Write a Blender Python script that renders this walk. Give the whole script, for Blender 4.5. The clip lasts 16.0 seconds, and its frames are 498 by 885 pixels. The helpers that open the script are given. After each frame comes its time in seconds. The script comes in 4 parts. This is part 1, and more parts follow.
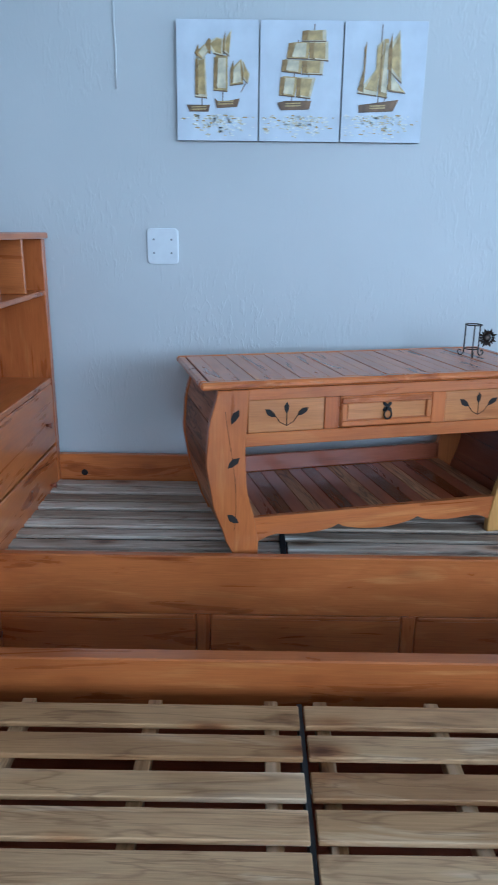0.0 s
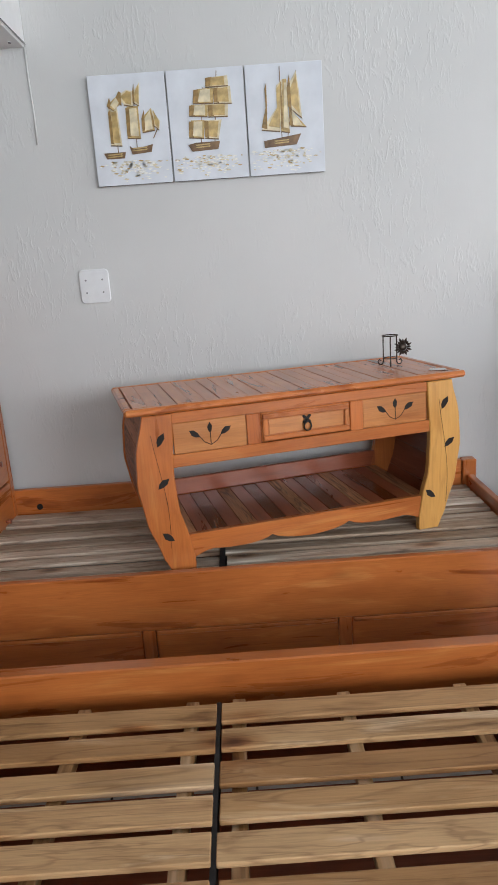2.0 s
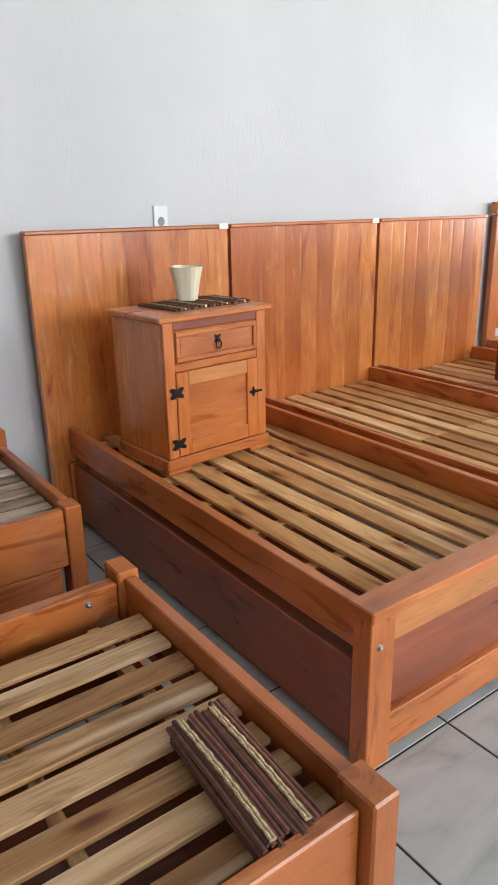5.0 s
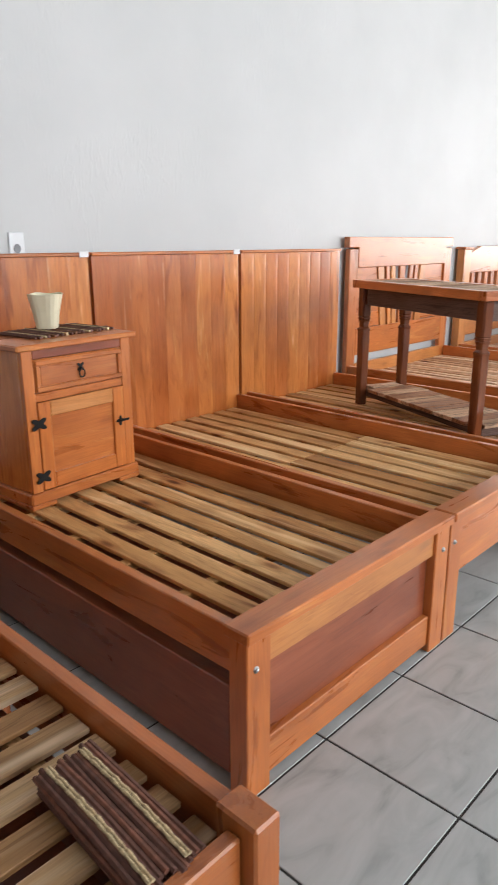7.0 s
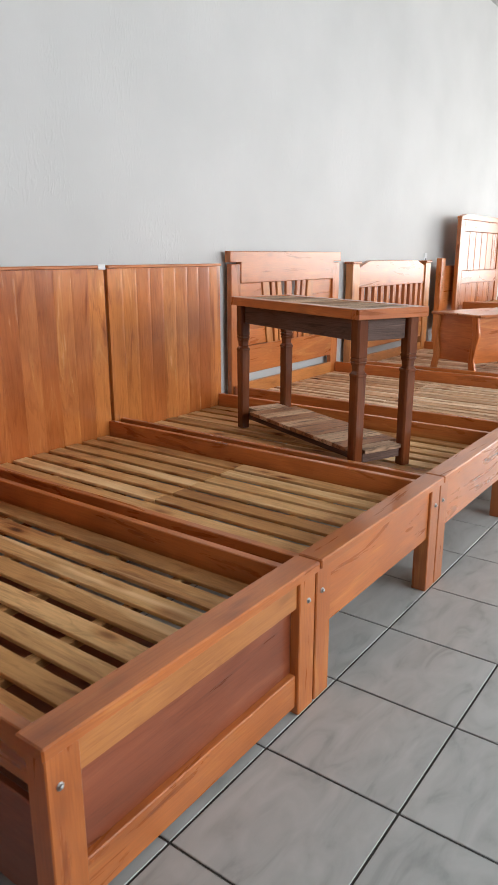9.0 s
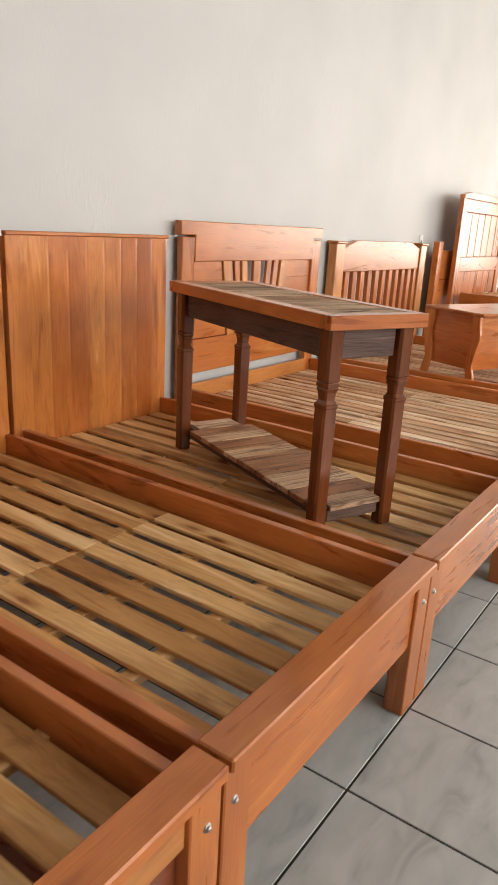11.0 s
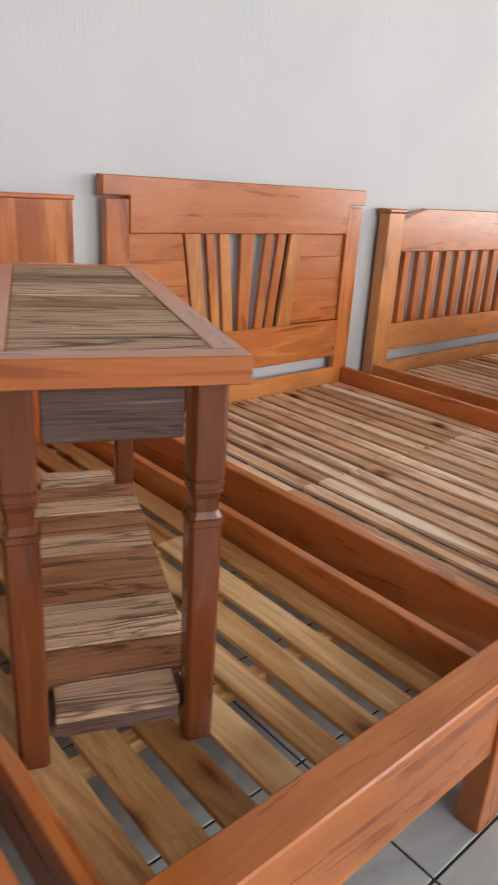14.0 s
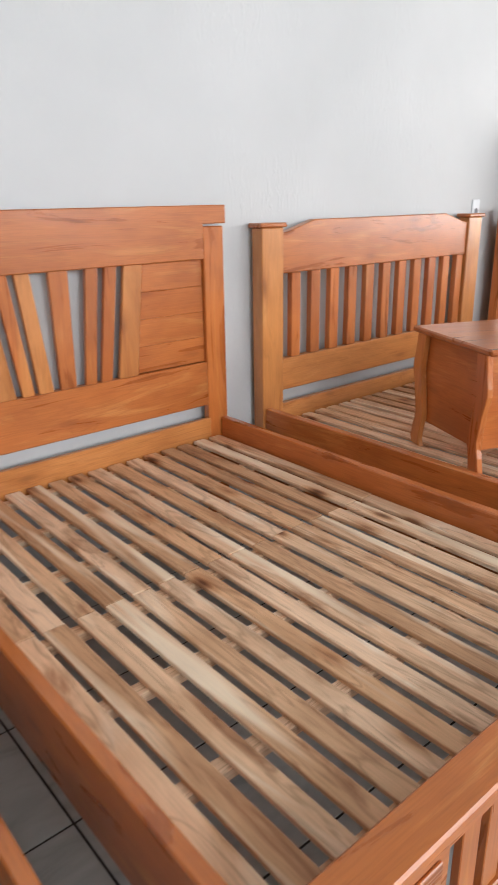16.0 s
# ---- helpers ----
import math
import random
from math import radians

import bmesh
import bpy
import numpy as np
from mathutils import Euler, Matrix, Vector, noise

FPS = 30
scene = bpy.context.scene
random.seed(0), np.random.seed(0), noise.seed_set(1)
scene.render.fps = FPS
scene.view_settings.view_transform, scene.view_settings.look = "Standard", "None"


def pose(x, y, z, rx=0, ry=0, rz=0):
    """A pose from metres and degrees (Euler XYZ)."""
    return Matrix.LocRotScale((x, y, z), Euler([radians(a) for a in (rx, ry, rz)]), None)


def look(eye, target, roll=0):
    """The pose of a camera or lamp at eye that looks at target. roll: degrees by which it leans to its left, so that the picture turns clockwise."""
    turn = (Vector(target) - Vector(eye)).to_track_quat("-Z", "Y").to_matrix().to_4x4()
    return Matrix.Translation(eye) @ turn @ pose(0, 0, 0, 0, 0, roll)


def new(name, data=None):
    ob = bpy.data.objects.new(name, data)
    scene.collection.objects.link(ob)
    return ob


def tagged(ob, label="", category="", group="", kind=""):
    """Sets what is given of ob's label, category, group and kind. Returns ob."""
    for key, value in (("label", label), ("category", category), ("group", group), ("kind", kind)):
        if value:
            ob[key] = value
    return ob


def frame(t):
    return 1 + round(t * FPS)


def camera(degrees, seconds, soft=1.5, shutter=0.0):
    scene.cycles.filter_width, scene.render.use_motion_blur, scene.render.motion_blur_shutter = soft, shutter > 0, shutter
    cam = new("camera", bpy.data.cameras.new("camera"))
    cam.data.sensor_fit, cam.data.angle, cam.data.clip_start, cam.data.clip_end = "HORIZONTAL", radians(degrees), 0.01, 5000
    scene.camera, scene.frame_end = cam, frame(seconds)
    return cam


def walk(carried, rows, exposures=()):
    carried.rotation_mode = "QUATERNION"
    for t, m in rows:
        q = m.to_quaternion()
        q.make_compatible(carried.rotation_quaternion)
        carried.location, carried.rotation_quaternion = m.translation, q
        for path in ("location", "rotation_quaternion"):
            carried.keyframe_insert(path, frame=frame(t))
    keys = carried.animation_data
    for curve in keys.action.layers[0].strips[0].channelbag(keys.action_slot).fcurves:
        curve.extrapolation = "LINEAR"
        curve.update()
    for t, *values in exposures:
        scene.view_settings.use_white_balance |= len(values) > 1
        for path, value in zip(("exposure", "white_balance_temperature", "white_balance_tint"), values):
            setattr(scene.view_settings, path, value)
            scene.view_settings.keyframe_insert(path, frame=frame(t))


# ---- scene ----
cam = camera(39.9, 16.0, shutter=0.3)
EXPOSURES = [(0.0, -0.08, 4500, 0), (0.5, 0.0, 4950, 2), (1.0, 0.0, 5300, 6), (1.5, 0.05, 5950, 9), (2.5, 0.02, 6300, 11), (4.0, -0.03, 6450, 11), (4.5, 0.15, 6250, 11), (7.0, 0.02, 6300, 11), (8.2, -0.28, 6000, 9),
             (10.3, -0.23, 7200, 13), (12.7, -0.32, 7300, 13), (13.5, -0.35, 6800, 15), (14.0, -0.40, 6500, 14), (14.5, -0.27, 6350, 13), (16.0, -0.23, 6250, 11)]
PATH = [
    (0, (0.112, -0.076, 1.424), (0.105, 1.836, 0.835), 0.7),
    (0.5, (0.234, -0.111, 1.417), (0.278, 1.803, 0.837), -1.7),
    (1, (0.312, -0.160, 1.413), (0.324, 1.763, 0.863), -4.7),
    (1.5, (0.338, -0.190, 1.426), (0.337, 1.739, 0.897), -4.8),
    (2, (0.348, -0.207, 1.422), (0.350, 1.727, 0.911), -4.0),
    (2.5, (0.385, -0.194, 1.408), (0.517, 1.735, 0.895), -3.5),
    (3, (0.499, -0.205, 1.426), (0.870, 1.680, 0.870), -3.3),
    (3.5, (0.566, -0.217, 1.424), (1.125, 1.620, 0.870), -2.5),
    (4, (0.569, -0.202, 1.383), (1.323, 1.569, 0.837), -1.4),
    (4.5, (0.568, -0.185, 1.411), (1.549, 1.437, 0.775), -1.7),
    (4.7, (0.576, -0.184, 1.397), (1.614, 1.397, 0.746), -1.5),
    (6.8, (0.577, -0.175, 1.357), (1.929, 1.183, 0.788), 0.0),
    (7, (0.596, -0.186, 1.355), (1.990, 1.133, 0.794), -0.2),
    (7.5, (0.647, -0.205, 1.353), (2.132, 1.015, 0.800), -0.4),
    (8, (0.712, -0.217, 1.359), (2.260, 0.929, 0.821), -0.9),
    (8.2, (0.744, -0.214, 1.347), (2.309, 0.916, 0.829), -0.3),
    (10.3, (1.493, 0.049, 1.387), (3.024, 1.213, 0.840), 0.6),
    (10.5, (1.574, 0.099, 1.376), (3.107, 1.260, 0.827), 1.0),
    (11, (1.800, 0.218, 1.381), (3.370, 1.300, 0.778), 3.2),
    (11.5, (2.037, 0.242, 1.370), (3.596, 1.320, 0.732), 0.9),
    (12, (2.279, 0.235, 1.392), (3.729, 1.463, 0.766), 1.1),
    (12.5, (2.540, 0.251, 1.383), (3.949, 1.519, 0.742), 2.1),
    (13, (2.785, 0.241, 1.393), (4.142, 1.563, 0.752), 1.4),
    (13.5, (3.044, 0.197, 1.422), (4.284, 1.640, 0.807), 0.5),
    (14, (3.319, 0.290, 1.374), (4.569, 1.686, 0.676), 3.5),
    (14.5, (3.505, 0.283, 1.394), (4.797, 1.619, 0.655), 4.2),
    (15, (3.737, 0.280, 1.430), (4.910, 1.743, 0.736), 3.9),
    (15.2, (3.850, 0.269, 1.425), (4.989, 1.768, 0.751), 2.0),
    (15.5, (4.021, 0.290, 1.382), (5.201, 1.770, 0.738), 3.2),
    (16, (4.304, 0.354, 1.415), (5.517, 1.794, 0.742), -0.9),
]
walk(cam, [(t, look(eye, target, roll)) for t, eye, target, roll in PATH], EXPOSURES)

# ---- world and light ----
world = bpy.data.worlds.new("sky")
scene.world = world
world.use_nodes = True
wn = world.node_tree.nodes
sky = wn.new("ShaderNodeTexSky")
sky.sky_type = 'NISHITA'
sky.sun_disc = False
sky.sun_elevation, sky.sun_rotation = radians(48), radians(150)
wn["Background"].inputs[1].default_value = 0.12
world.node_tree.links.new(sky.outputs[0], wn["Background"].inputs[0])

ROOM_W, ROOM_E, ROOM_S, ROOM_N, ROOM_H = -3.2, 13.0, -4.6, 2.785, 4.1


def area(name, at, target, sx, sy, power, colour):
    d = bpy.data.lights.new(name, 'AREA')
    d.shape, d.size, d.size_y, d.energy, d.color = 'RECTANGLE', sx, sy, power, colour
    ob = new(name, d)
    ob.matrix_world = look(at, target)
    return ob


# daylight standing in the shop's openings
area("east_daylight", (ROOM_E - 0.05, -1.3, 2.03), (0, -1.3, 1.7), 5.5, 2.25, 330, (1.0, 0.97, 0.93))
for cx, watts in ((1.4, 95), (4.6, 225), (9.0, 165)):
    area("south_daylight", (cx, ROOM_S + 0.05, 2.42), (cx, 2.7, 0.9), 2.9, 2.1, watts, (0.95, 0.98, 1.0))
sun = new("sun", bpy.data.lights.new("sun", 'SUN'))
sun.data.energy, sun.data.angle, sun.data.color = 2.0, radians(0.5), (1.0, 0.95, 0.88)
sun.matrix_world = look((0, -20, 22), (0, 0, 0))

# ---- materials ----


def mat_new(name):
    m = bpy.data.materials.new(name)
    m.use_nodes = True
    nt = m.node_tree
    return m, nt, nt.nodes, nt.links, nt.nodes["Principled BSDF"]


def ramp(nodes, stops):
    r = nodes.new("ShaderNodeValToRGB")
    e = r.color_ramp.elements
    while len(e) < len(stops):
        e.new(0.5)
    for el, (p, c) in zip(e, stops):
        el.position, el.color = p, (*c, 1)
    return r


def math_node(nodes, op, a=None, b=None):
    n = nodes.new("ShaderNodeMath")
    n.operation = op
    for i, v in enumerate((a, b)):
        if isinstance(v, (int, float)):
            n.inputs[i].default_value = v
    return n


def wood_axis(name, axis, dark, mid, light, tint, rough, knots, grain, bump, vary, streak, lines):
    """Sawn wood with its grain along one axis: growth bands, fine fibres, knots, and a tone of its own for every piece."""
    m, nt, N, L, bsdf = mat_new(name + "_" + "xyz"[axis])
    tc, oi = N.new("ShaderNodeTexCoord"), N.new("ShaderNodeObjectInfo")
    off = N.new("ShaderNodeVectorMath"); off.operation = 'SCALE'
    off.inputs[0].default_value = (13.0, 29.0, 41.0)
    L.new(oi.outputs["Random"], off.inputs["Scale"])
    add = N.new("ShaderNodeVectorMath")
    L.new(tc.outputs["Object"], add.inputs[0]); L.new(off.outputs[0], add.inputs[1])

    def stretched(along, across):
        mp = N.new("ShaderNodeMapping")
        s = [across] * 3
        s[axis] = along
        mp.inputs["Scale"].default_value = s
        L.new(add.outputs[0], mp.inputs[0])
        return mp

    def noise_node(mp, detail, distort=0.0, r=0.55):
        n = N.new("ShaderNodeTexNoise")
        n.inputs["Scale"].default_value, n.inputs["Detail"].default_value = 1.0, detail
        n.inputs["Roughness"].default_value, n.inputs["Distortion"].default_value = r, distort
        L.new(mp.outputs[0], n.inputs["Vector"])
        return n
    bands = noise_node(stretched(1.5, grain * 0.8), 6, 1.6, 0.55)
    fibre = noise_node(stretched(9, 230), 3)
    vein = noise_node(stretched(1.1, grain * 0.9), 3, 1.8)
    blotch = noise_node(stretched(2.6, 6), 3, 0.4)
    r1 = ramp(N, [(0.27, dark), (0.43, mid), (0.57, mid), (0.74, light)])
    L.new(bands.outputs[0], r1.inputs[0])
    # every piece's own tone
    rt = ramp(N, [(0.0, tint[0]), (0.35, tint[1]), (0.7, tint[2]), (1.0, tint[3])])
    L.new(oi.outputs["Random"], rt.inputs[0])
    mx = N.new("ShaderNodeMix"); mx.data_type, mx.blend_type = 'RGBA', 'MULTIPLY'
    mx.inputs[0].default_value = vary
    L.new(r1.outputs[0], mx.inputs[6]); L.new(rt.outputs[0], mx.inputs[7])
    rf = ramp(N, [(0.35, (streak, streak * 0.94, streak * 0.88)), (0.6, (1, 1, 1))])
    L.new(fibre.outputs[0], rf.inputs[0])
    mf = N.new("ShaderNodeMix"); mf.data_type, mf.blend_type = 'RGBA', 'MULTIPLY'
    mf.inputs[0].default_value = 0.32
    L.new(mx.outputs[2], mf.inputs[6]); L.new(rf.outputs[0], mf.inputs[7])
    rb = ramp(N, [(0.34, (0.72, 0.66, 0.6)), (0.56, (1, 1, 1)), (0.75, (1.1, 1.1, 1.1))])
    L.new(blotch.outputs[0], rb.inputs[0])
    mb = N.new("ShaderNodeMix"); mb.data_type, mb.blend_type = 'RGBA', 'MULTIPLY'
    mb.inputs[0].default_value = 0.75
    L.new(mf.outputs[2], mb.inputs[6]); L.new(rb.outputs[0], mb.inputs[7])
    rv = ramp(N, [(0.462, (1, 1, 1)), (0.49, (streak, streak * 0.88, streak * 0.8)), (0.5, (streak * 0.9, streak * 0.75, streak * 0.66)), (0.53, (1, 1, 1))])
    L.new(vein.outputs[0], rv.inputs[0])
    mv = N.new("ShaderNodeMix"); mv.data_type, mv.blend_type = 'RGBA', 'MULTIPLY'
    mv.inputs[0].default_value = lines
    L.new(mb.outputs[2], mv.inputs[6]); L.new(rv.outputs[0], mv.inputs[7])
    col = mv.outputs[2]
    if "slat" in name:
        sap = noise_node(stretched(0.7, 11), 2, 0.6)
        rs = ramp(N, [(0.56, (0, 0, 0)), (0.66, (1, 1, 1))])
        L.new(sap.outputs[0], rs.inputs[0])
        ms = N.new("ShaderNodeMix"); ms.data_type = 'RGBA'
        ms.inputs[7].default_value = (*[min(1.0, c * 1.12) for c in light], 1)
        half = math_node(N, 'MULTIPLY', None, 0.7)
        L.new(rs.outputs[0], half.inputs[0]); L.new(half.outputs[0], ms.inputs[0]); L.new(col, ms.inputs[6])
        col = ms.outputs[2]
    if knots:
        kv = N.new("ShaderNodeTexVoronoi")
        kv.inputs["Scale"].default_value = 1.0
        kmap = stretched(3.2, 9.0)
        if "slat" in name and axis < 2:
            kmap.inputs["Scale"].default_value[2] = 0.0
        L.new(kmap.outputs[0], kv.inputs["Vector"])
        rk = ramp(N, [(0.05, (0.16, 0.08, 0.045)), (0.12, (0.5, 0.36, 0.27)), (0.16, (0.8, 0.68, 0.58)), (0.28, (1, 1, 1))])
        L.new(kv.outputs["Distance"], rk.inputs[0])
        mk = N.new("ShaderNodeMix"); mk.data_type, mk.blend_type = 'RGBA', 'MULTIPLY'
        mk.inputs[0].default_value = knots
        L.new(col, mk.inputs[6]); L.new(rk.outputs[0], mk.inputs[7])
        col = mk.outputs[2]
    L.new(col, bsdf.inputs["Base Color"])
    bsdf.inputs["Specular IOR Level"].default_value = 0.28 if rough > 0.4 or "leg" in name else 0.45
    if rough < 0.36:
        bsdf.inputs["Coat Weight"].default_value, bsdf.inputs["Coat Roughness"].default_value = 0.4, 0.17
    rr = N.new("ShaderNodeMapRange")
    rr.inputs["To Min"].default_value, rr.inputs["To Max"].default_value = rough - 0.07, rough + 0.12
    L.new(bands.outputs[0], rr.inputs[0]); L.new(rr.outputs[0], bsdf.inputs["Roughness"])
    bp = N.new("ShaderNodeBump")
    bp.inputs["Strength"].default_value, bp.inputs["Distance"].default_value = bump, 0.002
    sm = math_node(N, 'ADD')
    L.new(fibre.outputs[0], sm.inputs[0]); L.new(bands.outputs[0], sm.inputs[1])
    L.new(sm.outputs[0], bp.inputs["Height"]); L.new(bp.outputs[0], bsdf.inputs["Normal"])
    return m


def wood(name, dark, mid, light, tint, rough=0.4, knots=0.0, grain=16, bump=0.25, vary=0.8, streak=0.7, lines=0.28):
    return [wood_axis(name, a, dark, mid, light, tint, rough, knots, grain, bump, vary, streak, lines) for a in range(3)]


WARM = [(0.82, 0.76, 0.7), (1, 1, 1), (1.12, 1.1, 1.02), (0.94, 0.84, 0.76)]
HONEY = wood("varnished_wood", (0.27, 0.062, 0.014), (0.54, 0.168, 0.040), (0.67, 0.275, 0.078), WARM, 0.27, 0.3, 15, 0.10, lines=0.22)
PLANK = wood("headboard_wood", (0.30, 0.070, 0.016), (0.58, 0.19, 0.046), (0.73, 0.32, 0.09),
             [(0.76, 0.62, 0.5), (1, 1, 1), (1.2, 1.32, 1.3), (0.95, 0.85, 0.76)], 0.22, 0.2, 16, 0.10, 1.0, lines=0.4)
PALE = wood("pale_varnished_wood", (0.46, 0.155, 0.04), (0.60, 0.245, 0.072), (0.70, 0.33, 0.115), WARM, 0.30, 0.4, 13, 0.10)
# yellower, lighter copy of the varnished wood, with light put into its colour
LITWOOD = wood("lit_varnished_wood", (0.53, 0.25, 0.06), (0.63, 0.33, 0.09), (0.70, 0.40, 0.13), WARM, 0.34, 0.1, 12, 0.10)
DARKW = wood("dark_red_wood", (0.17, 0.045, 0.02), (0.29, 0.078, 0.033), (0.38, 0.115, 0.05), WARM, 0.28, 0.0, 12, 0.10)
SLAT = wood("raw_slat_wood", (0.36, 0.15, 0.05), (0.70, 0.40, 0.165), (0.88, 0.62, 0.33),
            [(0.70, 0.58, 0.46), (0.98, 0.94, 0.86), (1.22, 1.30, 1.38), (0.9, 0.76, 0.6)], 0.5, 1.0, 13, 0.3, 1.0, 0.6, 0.32)
SLATL = wood("grey_slat_wood", (0.22, 0.105, 0.042), (0.55, 0.335, 0.165), (0.80, 0.60, 0.40),
             [(0.70, 0.58, 0.46), (0.98, 0.94, 0.86), (1.22, 1.30, 1.38), (0.9, 0.76, 0.6)], 0.42, 1.0, 13, 0.3, 1.0, 0.5, 0.5)
SLATW = wood("bleached_slat_wood", (0.48, 0.25, 0.13), (0.84, 0.56, 0.35), (0.95, 0.77, 0.58),
             [(0.72, 0.62, 0.53), (0.98, 0.94, 0.9), (1.12, 1.2, 1.3), (0.9, 0.8, 0.7)], 0.5, 1.0, 13, 0.3, 1.0, 0.55, 0.5)
SLATG = wood("weathered_slat_wood", (0.15, 0.10, 0.07), (0.56, 0.45, 0.35), (0.9, 0.82, 0.7),
             [(0.62, 0.56, 0.5), (1, 1, 1), (1.3, 1.35, 1.4), (0.84, 0.76, 0.68)], 0.7, 0.8, 15, 0.4, 1.0, 0.5, 0.5)
RUSTIC = wood("reclaimed_grey_wood", (0.09, 0.055, 0.035), (0.60, 0.41, 0.28), (0.82, 0.65, 0.5),
              [(0.6, 0.5, 0.42), (1, 0.97, 0.92), (1.25, 1.2, 1.12), (0.95, 0.76, 0.6)], 0.72, 0.3, 13, 1.0, 1.0, 0.16, 0.75)
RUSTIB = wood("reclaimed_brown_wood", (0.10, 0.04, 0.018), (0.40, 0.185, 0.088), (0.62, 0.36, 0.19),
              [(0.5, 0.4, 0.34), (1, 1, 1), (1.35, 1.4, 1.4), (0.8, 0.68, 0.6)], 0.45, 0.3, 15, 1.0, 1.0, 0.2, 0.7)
APRON = wood("reclaimed_dark_board", (0.05, 0.03, 0.026), (0.14, 0.086, 0.07), (0.28, 0.19, 0.155), WARM, 0.6, 0.1, 28, 0.9, 0.6, 0.4, 0.6)
LEGW = wood("dark_stained_leg_wood", (0.075, 0.02, 0.007), (0.16, 0.046, 0.016), (0.25, 0.08, 0.028), WARM, 0.2, 0.0, 14, 0.08)


def plain(name, colour, rough=0.5, metal=0.0, scale=60.0, amount=0.15, bump=0.05):
    """One colour with soft mottling and fine relief."""
    m, nt, N, L, bsdf = mat_new(name)
    tc = N.new("ShaderNodeTexCoord")
    n = N.new("ShaderNodeTexNoise")
    n.inputs["Scale"].default_value, n.inputs["Detail"].default_value = scale, 4
    L.new(tc.outputs["Object"], n.inputs["Vector"])
    lo, hi = [c * (1 - amount) for c in colour], [min(1, c * (1 + amount)) for c in colour]
    r = ramp(N, [(0.3, lo), (0.7, hi)])
    L.new(n.outputs[0], r.inputs[0]); L.new(r.outputs[0], bsdf.inputs["Base Color"])
    bsdf.inputs["Roughness"].default_value, bsdf.inputs["Metallic"].default_value = rough, metal
    bp = N.new("ShaderNodeBump")
    bp.inputs["Strength"].default_value, bp.inputs["Distance"].default_value = bump, 0.002
    L.new(n.outputs[0], bp.inputs["Height"]); L.new(bp.outputs[0], bsdf.inputs["Normal"])
    return m


def wall_paint():
    """White paint over rough-trowelled plaster: short upright ridges, faint stains."""
    m, nt, N, L, bsdf = mat_new("wall_paint")
    tc = N.new("ShaderNodeTexCoord")
    mp = N.new("ShaderNodeMapping"); mp.inputs["Scale"].default_value = (55, 55, 17)
    L.new(tc.outputs["Object"], mp.inputs[0])
    a, b, c = (N.new("ShaderNodeTexNoise") for _ in range(3))
    a.inputs["Scale"].default_value, a.inputs["Detail"].default_value, a.inputs["Distortion"].default_value = 1, 4, 0.8
    L.new(mp.outputs[0], a.inputs["Vector"])
    b.inputs["Scale"].default_value, b.inputs["Detail"].default_value = 1.1, 5
    c.inputs["Scale"].default_value = 2.4
    for n in (b, c):
        L.new(tc.outputs["Object"], n.inputs["Vector"])
    r = ramp(N, [(0.3, (0.55, 0.555, 0.545)), (0.65, (0.615, 0.615, 0.605))])
    L.new(b.outputs[0], r.inputs[0]); L.new(r.outputs[0], bsdf.inputs["Base Color"])
    ridge = ramp(N, [(0.52, (0, 0, 0)), (0.68, (1, 1, 1))])
    L.new(a.outputs[0], ridge.inputs[0])
    patch = ramp(N, [(0.46, (0.06, 0.06, 0.06)), (0.66, (1, 1, 1))])
    L.new(c.outputs[0], patch.inputs[0])
    mu = math_node(N, 'MULTIPLY')
    L.new(ridge.outputs[0], mu.inputs[0]); L.new(patch.outputs[0], mu.inputs[1])
    bp = N.new("ShaderNodeBump")
    bp.inputs["Strength"].default_value, bp.inputs["Distance"].default_value = 0.4, 0.003
    L.new(mu.outputs[0], bp.inputs["Height"]); L.new(bp.outputs[0], bsdf.inputs["Normal"])
    bsdf.inputs["Roughness"].default_value = 0.6
    return m


def tile_glaze():
    """Pale grey glazed tile with soft marbled veins, each tile with its own piece of the pattern."""
    m, nt, N, L, bsdf = mat_new("tile_glaze")
    tc, oi = N.new("ShaderNodeTexCoord"), N.new("ShaderNodeObjectInfo")
    off = N.new("ShaderNodeVectorMath"); off.operation = 'SCALE'
    off.inputs[0].default_value = (37.0, 23.0, 11.0)
    L.new(oi.outputs["Random"], off.inputs["Scale"])
    add = N.new("ShaderNodeVectorMath")
    L.new(tc.outputs["Object"], add.inputs[0]); L.new(off.outputs[0], add.inputs[1])
    mp = N.new("ShaderNodeMapping")
    mp.inputs["Rotation"].default_value, mp.inputs["Scale"].default_value = (0, 0, 0.6), (4.5, 12, 4)
    L.new(add.outputs[0], mp.inputs[0])
    n = N.new("ShaderNodeTexNoise")
    n.inputs["Scale"].default_value, n.inputs["Detail"].default_value, n.inputs["Distortion"].default_value = 1, 7, 1.2
    L.new(mp.outputs[0], n.inputs["Vector"])
    r = ramp(N, [(0.28, (0.30, 0.315, 0.305)), (0.42, (0.39, 0.405, 0.395)), (0.65, (0.455, 0.47, 0.46))])
    L.new(n.outputs[0], r.inputs[0]); L.new(r.outputs[0], bsdf.inputs["Base Color"])
    rr = N.new("ShaderNodeMapRange")
    rr.inputs["To Min"].default_value, rr.inputs["To Max"].default_value = 0.22, 0.42
    L.new(n.outputs[0], rr.inputs[0]); L.new(rr.outputs[0], bsdf.inputs["Roughness"])
    return m


